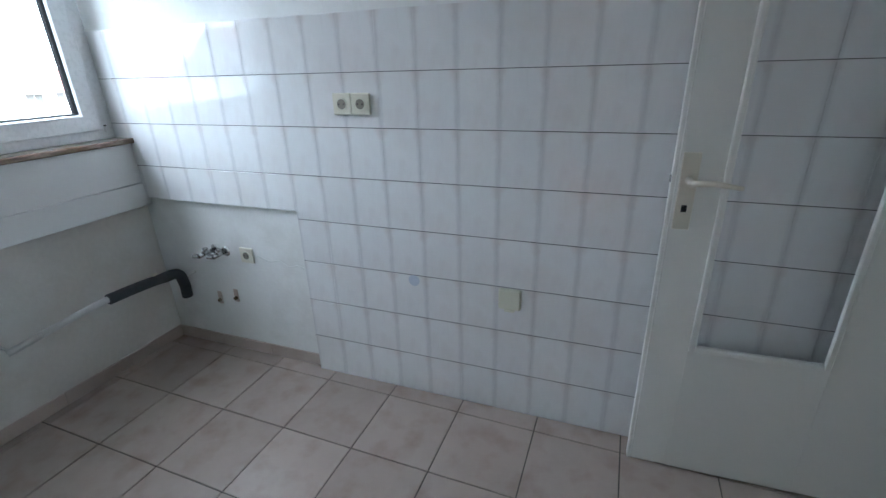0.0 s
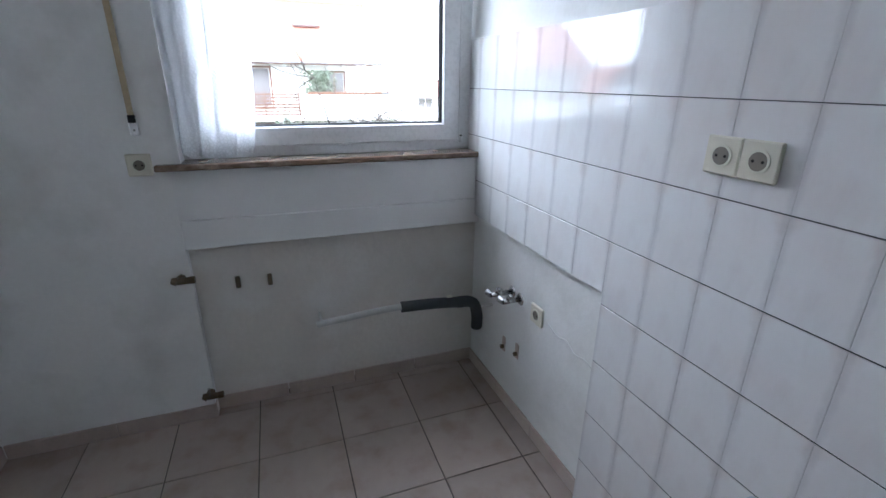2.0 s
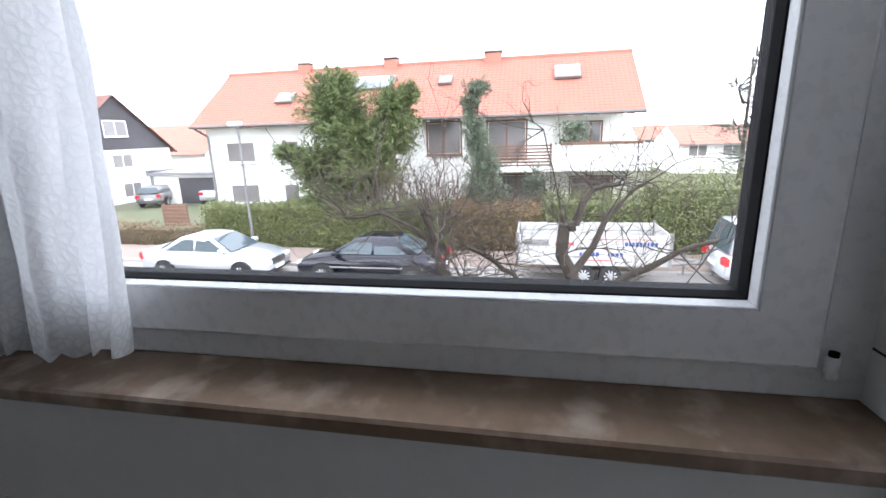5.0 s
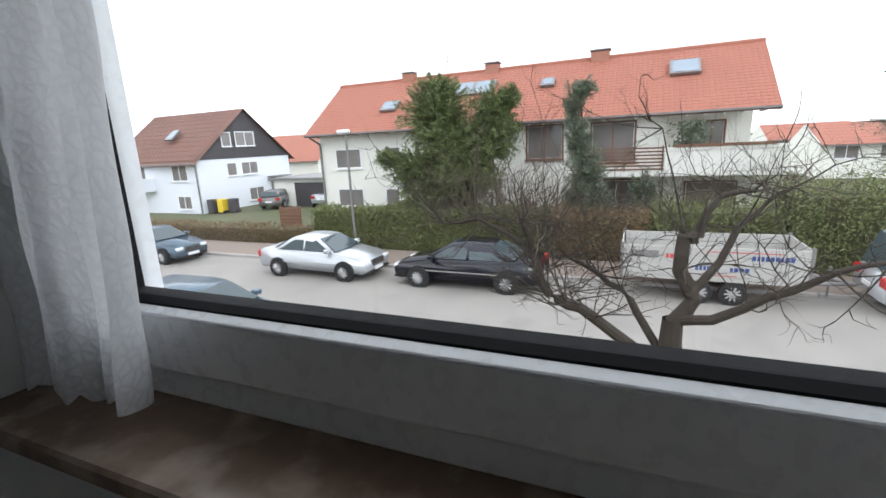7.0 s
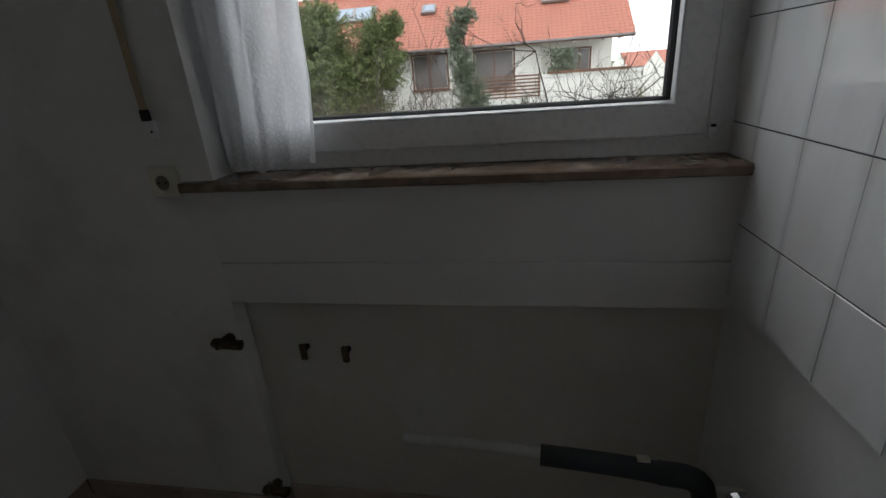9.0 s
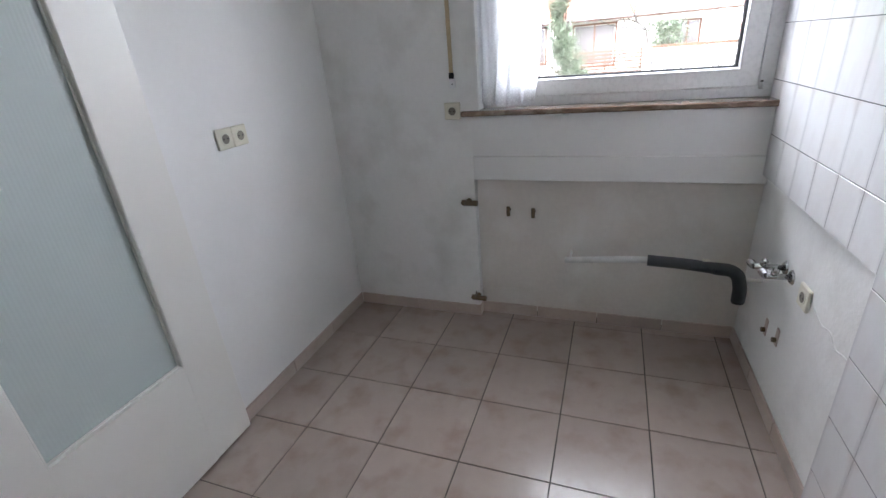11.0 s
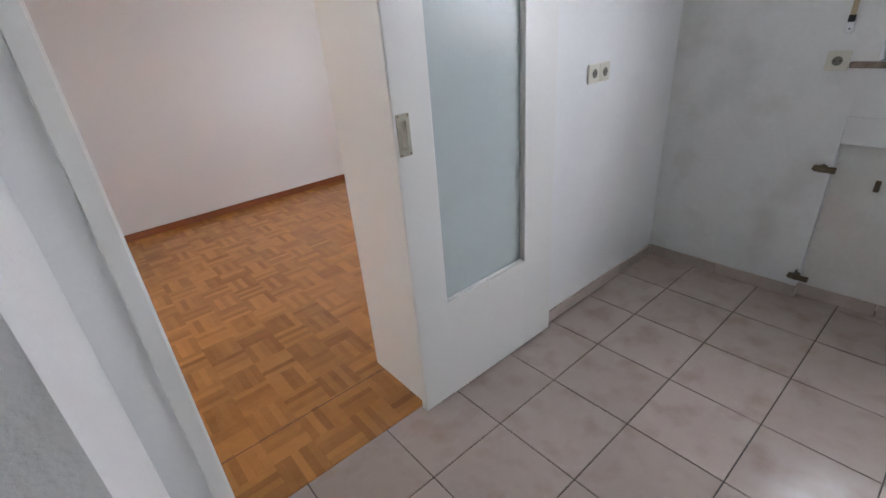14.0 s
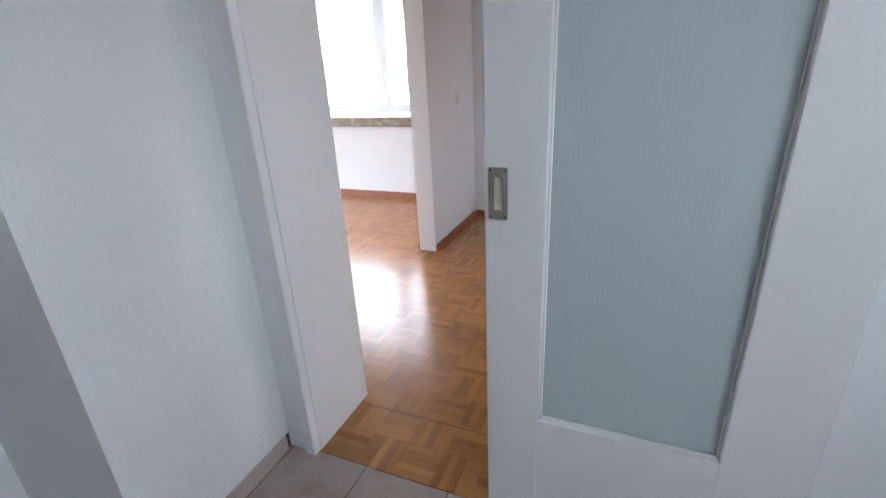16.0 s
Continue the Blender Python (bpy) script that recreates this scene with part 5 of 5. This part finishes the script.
def car(name, label, at, paint, length=4.6, width=1.8, height=1.44, base=2.82, wagon=False, old=False, r=0.32):
    """A car along local x, nose at +x."""
    c = thing(name, at, label, "car")
    h, b, L2 = width / 2, (0.95 if not old else 0.93), length / 2
    hood = 0.86 if not old else 0.84
    tail = 1.0 if not old else 0.95
    pts = [(-L2, 0.42), (-L2 + 0.05, 0.30), (L2 - 0.12, 0.24), (L2, 0.42), (L2 - 0.02, 0.66), (L2 - 0.35, hood - 0.06), (L2 - 1.25, b), (-L2 + 0.9, b + 0.03), (-L2 + 0.15, tail), (-L2 + 0.0, tail - 0.25)]
    hw = [h * 0.93, h * 0.9, h * 0.88, h * 0.84, h * 0.86, h * 0.93, h * 0.98, h * 0.98, h * 0.92, h * 0.92]
    part("body", profile_body(pts, hw, 0.055), paint, c, smooth=True)
    rear0, rear1 = (-L2 + 0.12, -L2 + 0.35) if wagon else (-L2 + 0.75, -L2 + 1.5)
    cab = [(L2 - 1.2, b - 0.03), (L2 - 1.95, height - 0.04), (L2 - 2.4, height), (rear1, height - 0.03), (rear0, b - 0.01)]
    cw = [h * 0.9, h * 0.70, h * 0.70, h * 0.70, h * 0.88]
    part("cabin", profile_body(cab, cw, 0.05), paint, c, smooth=True)
    def glass_quad(name2, quad, out):
        bm = bmesh.new()
        bm.faces.new([bm.verts.new(q) for q in quad])
        bmesh.ops.recalc_face_normals(bm, faces=bm.faces)
        bmesh.ops.solidify(bm, geom=list(bm.faces), thickness=out)
        return part(name2, bm, CARGLASS, c)
    for s in (1, -1):
        y0, y1, e = s * (h * 0.885 + 0.012), s * (h * 0.70 + 0.012), 0.0
        def on(x, f):
            return (x, y0 + (y1 - y0) * f, b + 0.02 + (height - 0.09 - b - 0.02) * f)
        ft, ff = L2 - 1.36, L2 - 1.95
        rt, rf = rear0 + 0.28, rear1 + 0.05
        mid = (ft + rt) / 2 - 0.05
        glass_quad("side_window", [on(mid + 0.04, 0.05), on(ft - 0.06, 0.05), on(ff - 0.06, 0.95), on(mid + 0.04, 0.95)], 0.012)
        glass_quad("side_window", [on(rt, 0.05), on(mid - 0.04, 0.05), on(mid - 0.04, 0.95), on(rf + 0.08, 0.95)], 0.012)
        part("mirror", boxed((ft - 0.16, ft + 0.04, min(y0, y0 + s * 0.2), max(y0, y0 + s * 0.2), b + 0.02, b + 0.15), bevel=0.03), paint, c)
        part("sill_trim", boxed((-L2 + 0.55, L2 - 0.9, min(s * h * 0.97, s * (h * 0.97 + 0.012)), max(s * h * 0.97, s * (h * 0.97 + 0.012)), 0.55, 0.6)), CHROME if old else paint, c)
        part("headlight", boxed((L2 - 0.22, L2 - 0.015, min(s * h * 0.48, s * h * 0.84), max(s * h * 0.48, s * h * 0.84), 0.56, 0.7), bevel=0.03), LAMP_CLEAR, c)
        part("tail_light", boxed((-L2 - 0.01, -L2 + 0.14, min(s * h * 0.6, s * h * 0.94), max(s * h * 0.6, s * h * 0.94), 0.68, 0.92), bevel=0.03), LAMP_RED, c)
        for x in (base / 2 + 0.02, -base / 2 + 0.02):
            part("wheel_arch", tube(bmesh.new(), (x, s * (h * 0.88), r), (x, s * (h * 0.985), r), r + 0.055, sides=28), DARK, c)
            wheel(c, x, s * (h * 0.93 - 0.02), r)
    part("windscreen", profile_body([(L2 - 1.22, b + 0.02), (L2 - 1.93, height - 0.07), (L2 - 1.91, height - 0.05), (L2 - 1.18, b + 0.04)], [h * 0.82, h * 0.64, h * 0.64, h * 0.82], 0.004), CARGLASS, c)
    part("rear_window", profile_body([(rear0 + 0.02, b + 0.06), (rear1 - 0.02, height - 0.08), (rear1 - 0.05, height - 0.05), (rear0 - 0.03, b + 0.08)], [h * 0.8, h * 0.62, h * 0.62, h * 0.8], 0.004), CARGLASS, c)
    grille = part("grille", boxed((L2 - 0.06, L2 + 0.008, -h * 0.42, h * 0.42, 0.47, 0.68), bevel=0.02), DARK, c)
    for k in range(3):
        part("bar", boxed((L2, L2 + 0.014, -h * 0.4, h * 0.4, 0.5 + k * 0.06, 0.515 + k * 0.06)), CHROME, grille)
    part("number_plate", boxed((L2, L2 + 0.02, -0.26, 0.26, 0.32, 0.43)), PVC, c)
    part("rear_plate", boxed((-L2 - 0.02, -L2 + 0.02, -0.26, 0.26, 0.55, 0.66)), PVC, c)
    part("bumper", boxed((L2 - 0.2, L2 + 0.02, -h * 0.8, h * 0.8, 0.25, 0.31), bevel=0.02), DARK, c)
    return c


car("silver_car", "silver saloon car parked along the kerb", pose(-14.92, -9.7, G0, 0, 0, 90), SILVER)
car("black_car", "older black saloon car with bright rims at the kerb", pose(-15.0, -4.07, G0, 0, 0, 90 - 180), BLACKCAR, length=4.74, width=1.74, height=1.42, base=2.86, old=True)
car("blue_car", "grey-blue compact car parked at the kerb", pose(-15.0, -18.7, G0, 0, 0, 90), BLUECAR, length=4.2, width=1.72, base=2.5)
car("silver_wagon", "silver estate car in front of the trailer", pose(-15.6, 8.35, G0, 0, 0, 90), SILVER, length=4.7, width=1.9, height=1.86, base=2.85, wagon=True, r=0.36)
car("near_car", "dark car parked on the near side of the street", pose(-9.0, -8.6, G0, 0, 0, 90), BLUECAR, length=4.3, wagon=True)
car("grey_wagon", "grey estate car parked in the far yard", pose(-31.0, -26.4, G0, 0, 0, 200), SHEET, length=4.5, wagon=True)
car("yard_car", "silver car parked in front of the garage", pose(-32.5, -22.6, G0, 0, 0, 200), SILVER, length=4.2)

trailer = thing("box_trailer", pose(-15.75, 2.54, G0, 0, 0, 90), "open aluminium box trailer with blue and red lettering", "trailer")
part("bed", boxed((-2.1, 2.1, -0.95, 0.95, 0.62, 0.74)), ALU, trailer)
for y0, y1 in ((-0.98, -0.94), (0.94, 0.98)):
    for k in range(3):
        part("side_board", boxed((-2.1, 2.1, y0, y1, 0.74 + k * 0.265, 0.99 + k * 0.265), bevel=0.012), ALU, trailer)
for x0, x1 in ((-2.13, -2.09), (2.09, 2.13)):
    for k in range(3):
        part("end_board", boxed((x0, x1, -0.94, 0.94, 0.74 + k * 0.265, 0.99 + k * 0.265), bevel=0.012), ALU, trailer)
for x in (-2.1, 2.1):
    for y in (-0.97, 0.97):
        part("corner_post", boxed((x - 0.04, x + 0.04, y - 0.03, y + 0.03, 0.6, 1.58)), SHEET, trailer)
for x in (-0.2, 0.55):
    for y in (-0.86, 0.86):
        wheel(trailer, x, y, 0.31)
part("drawbar", tube(tube(bmesh.new(), (2.1, -0.6, 0.6), (3.3, 0, 0.5), 0.05), (2.1, 0.6, 0.6), (3.3, 0, 0.5), 0.05), SHEET, trailer)
part("jockey_wheel", tube(bmesh.new(), (2.8, 0.1, 0.1), (2.8, 0.1, 0.9), 0.03), SHEET, trailer)
rngw = random.Random(5)
for x0, x1, z0, z1, ink in ((-1.75, -0.95, 1.44, 1.56, INK_BLUE), (-0.85, -0.45, 1.12, 1.22, INK_BLUE), (-0.2, 0.35, 1.12, 1.24, INK_BLUE), (-1.5, 0.1, 1.63, 1.65, INK_RED), (0.5, 1.0, 1.42, 1.54, INK_RED), (-0.6, 0.2, 0.98, 1.0, INK_RED), (1.2, 1.9, 1.42, 1.62, SHEET)):
    z0, z1, x = 0.78 + (z0 - 0.98) * 0.95, 0.78 + (z1 - 0.98) * 0.95, x0
    while x < x1:
        wd = (x1 - x0) if z1 - z0 < 0.05 or ink is SHEET else rngw.uniform(0.05, 0.09)
        part("lettering", boxed((x, min(x + wd, x1), 0.978, 0.988, z0 + rngw.uniform(0, 0.015), z1 - rngw.uniform(0, 0.03))), ink, trailer)
        part("lettering", boxed((-x - wd, -x, -0.988, -0.978, z0, z1)), ink, trailer)
        x += wd + 0.03

lamp = thing("street_lamp", (-17.0, -9.7, G0), "tall slim grey street lamp", "street lamp")
part("pole", tube(bmesh.new(), (0, 0, 0), (0, 0, 5.0), 0.06, 0.04, 10), SHEET, lamp)
part("head", boxed((-0.15, 0.15, -0.35, 0.15, 4.95, 5.1), bevel=0.05), PVC, lamp)
for x, y, m in ((-27.2, -28.6, BINYELLOW), (-27.0, -29.4, SLATE), (-27.5, -27.8, SLATE)):
    wb = thing("wheelie_bin", (x, y, G0), "yellow wheeled bin in the yard" if m is BINYELLOW else "dark wheeled bin in the yard", "bin", "bins in the yard")
    part("body", boxed((-0.3, 0.3, -0.3, 0.3, 0.03, 0.95), bevel=0.05), m, wb)
    part("lid", boxed((-0.33, 0.33, -0.33, 0.33, 0.95, 1.05), bevel=0.04), m, wb)
    part("wheels", tube(bmesh.new(), (-0.28, 0.3, 0.1), (0.28, 0.3, 0.1), 0.1), TYRE, wb)

# the whole street lies a little further north than its own plan
for ob in scene.collection.all_objects:
    if ob.parent is None and ob.type in ("EMPTY", "MESH") and ob.location.x < -5:
        ob.location.y += 0.27

# the tiled wall is not quite square to the window wall: it turns about a point by the double socket
TURN, PIVOT_X = radians(1.1), -0.95
askew = Matrix.Translation((PIVOT_X, NORTH, 0)) @ Matrix.Rotation(TURN, 4, "Z") @ Matrix.Translation((-PIVOT_X, -NORTH, 0))
for ob in scene.collection.all_objects:
    on_wall = ob.parent is None and ob.type == "EMPTY" and ob.location.y > 1.48 and -2.2 < ob.location.x < 1.0 and ob.location.z > 0.1
    if on_wall or ob in (wall_tiles, wall_north):
        ob.matrix_world = askew @ ob.matrix_world


def north_y(x):
    """Where the bare plaster of the tiled wall stands."""
    return NORTH + BED + (x - PIVOT_X) * math.tan(TURN)


# ---- laid pieces: floor tiles, skirting tiles, parquet ----
TX, TY, PITCH = -1.15, 0.143, 0.319
tile = plate_mesh("tile_floor", PITCH - 0.004, PITCH - 0.004, 0.008, FLOOR_TILE, 0.0012)
for i in range(-4, 13):
    for j in range(-2, 5):
        x0, x1, y0, y1 = TX + i * PITCH, TX + (i + 1) * PITCH, TY + j * PITCH, TY + (j + 1) * PITCH
        cx0, cx1, cy0, cy1 = max(x0, NICHE), x1, max(y0, SOUTH - 0.012), min(y1, NORTH + 0.06)
        if cx1 - cx0 < 0.02 or cy1 - cy0 < 0.012:
            continue
        whole = cx0 == x0 and cy0 == y0 and cy1 == y1
        me = tile if whole else plate_mesh("tile_floor_cut", cx1 - cx0 - 0.004, cy1 - cy0 - 0.004, 0.008, FLOOR_TILE, 0.0012)
        piece("tile", me, kitchen_floor, pose((cx0 + cx1) / 2, (cy0 + cy1) / 2, -0.004 + random.uniform(-0.0004, 0.0004)))


def skirt_run(x0, y0, x1, y1, off):
    """Skirting tiles along a wall from one point to the other, standing proud by off."""
    length = math.hypot(x1 - x0, y1 - y0)
    n = max(1, round(length / PITCH))
    step = length / n
    me = plate_mesh("skirting_tile", step - 0.003, 0.009, 0.062, SKIRT_TILE, 0.0015)
    ang = math.degrees(math.atan2(y1 - y0, x1 - x0))
    for i in range(n):
        f = (i + 0.5) / n
        piece("tile", me, baseboard, pose(x0 + (x1 - x0) * f + off[0], y0 + (y1 - y0) * f + off[1], 0.032, 0, 0, ang))


skirt_run(FACE, SOUTH + 0.01, FACE, 0.294, (0.0065, 0))
skirt_run(NICHE + 0.01, 0.285, FACE + 0.01, 0.285, (0, 0.0065))
skirt_run(NICHE, 0.29, NICHE, NORTH, (0.0065, 0))
skirt_run(NICHE + 0.01, north_y(NICHE), -1.243, north_y(-1.243), (0, -0.0065))
skirt_run(FACE + 0.01, SOUTH, -1.10, SOUTH, (0, 0.0065))
skirt_run(BLOCK_X, SOUTH + 0.02, BLOCK_X, BLOCK_Y, (-0.0065, 0))

SQ, FING = 0.15, 5
fw = SQ / FING
finger = plate_mesh("parquet_strip", SQ - 0.0004, fw - 0.0003, 0.008, PARQUET, 0.0003)
verts, faces = [], []
for i in range(-13, 34):
    for j in range(0, 24):
        cx, cy = -0.42 + (i + 0.5) * SQ, SOUTH - 0.012 - (j + 0.5) * SQ
        near = 0 <= i < 8 and j < 7
        for k in range(FING):
            d = (k - (FING - 1) / 2) * fw
            along = (i + j) % 2 == 0
            if near:
                piece("strip", finger, living_floor, pose(cx + (0 if along else d), cy + (d if along else 0), -0.004 + random.uniform(-0.0002, 0.0002), 0, 0, 0 if along else 90))
            else:
                hx, hy = (SQ / 2 - 0.0002, fw / 2 - 0.00015) if along else (fw / 2 - 0.00015, SQ / 2 - 0.0002)
                x, y = cx + (0 if along else d), cy + (d if along else 0)
                b, z = len(verts), random.uniform(-0.0003, 0.0003)
                verts += [(x + sx * hx, y + sy * hy, zz) for zz in (z, -0.006) for sx, sy in ((-1, -1), (1, -1), (1, 1), (-1, 1))]
                faces += [(b, b + 1, b + 2, b + 3)] + [(b + q, b + 4 + q, b + 4 + (q + 1) % 4, b + (q + 1) % 4) for q in range(4)]
me = bpy.data.meshes.new("parquet")
me.from_pydata(verts, [], faces)
me.materials.append(PARQUET)
rest = new("parquet", me)
rest.parent = living_floor
tagged(rest, kind="stuff")
part("seam", boxed((JAMB_W + 0.02, JAMB_E - 0.02, -0.7405, -0.7375, -0.003, 0.0006)), DARK, living_floor)
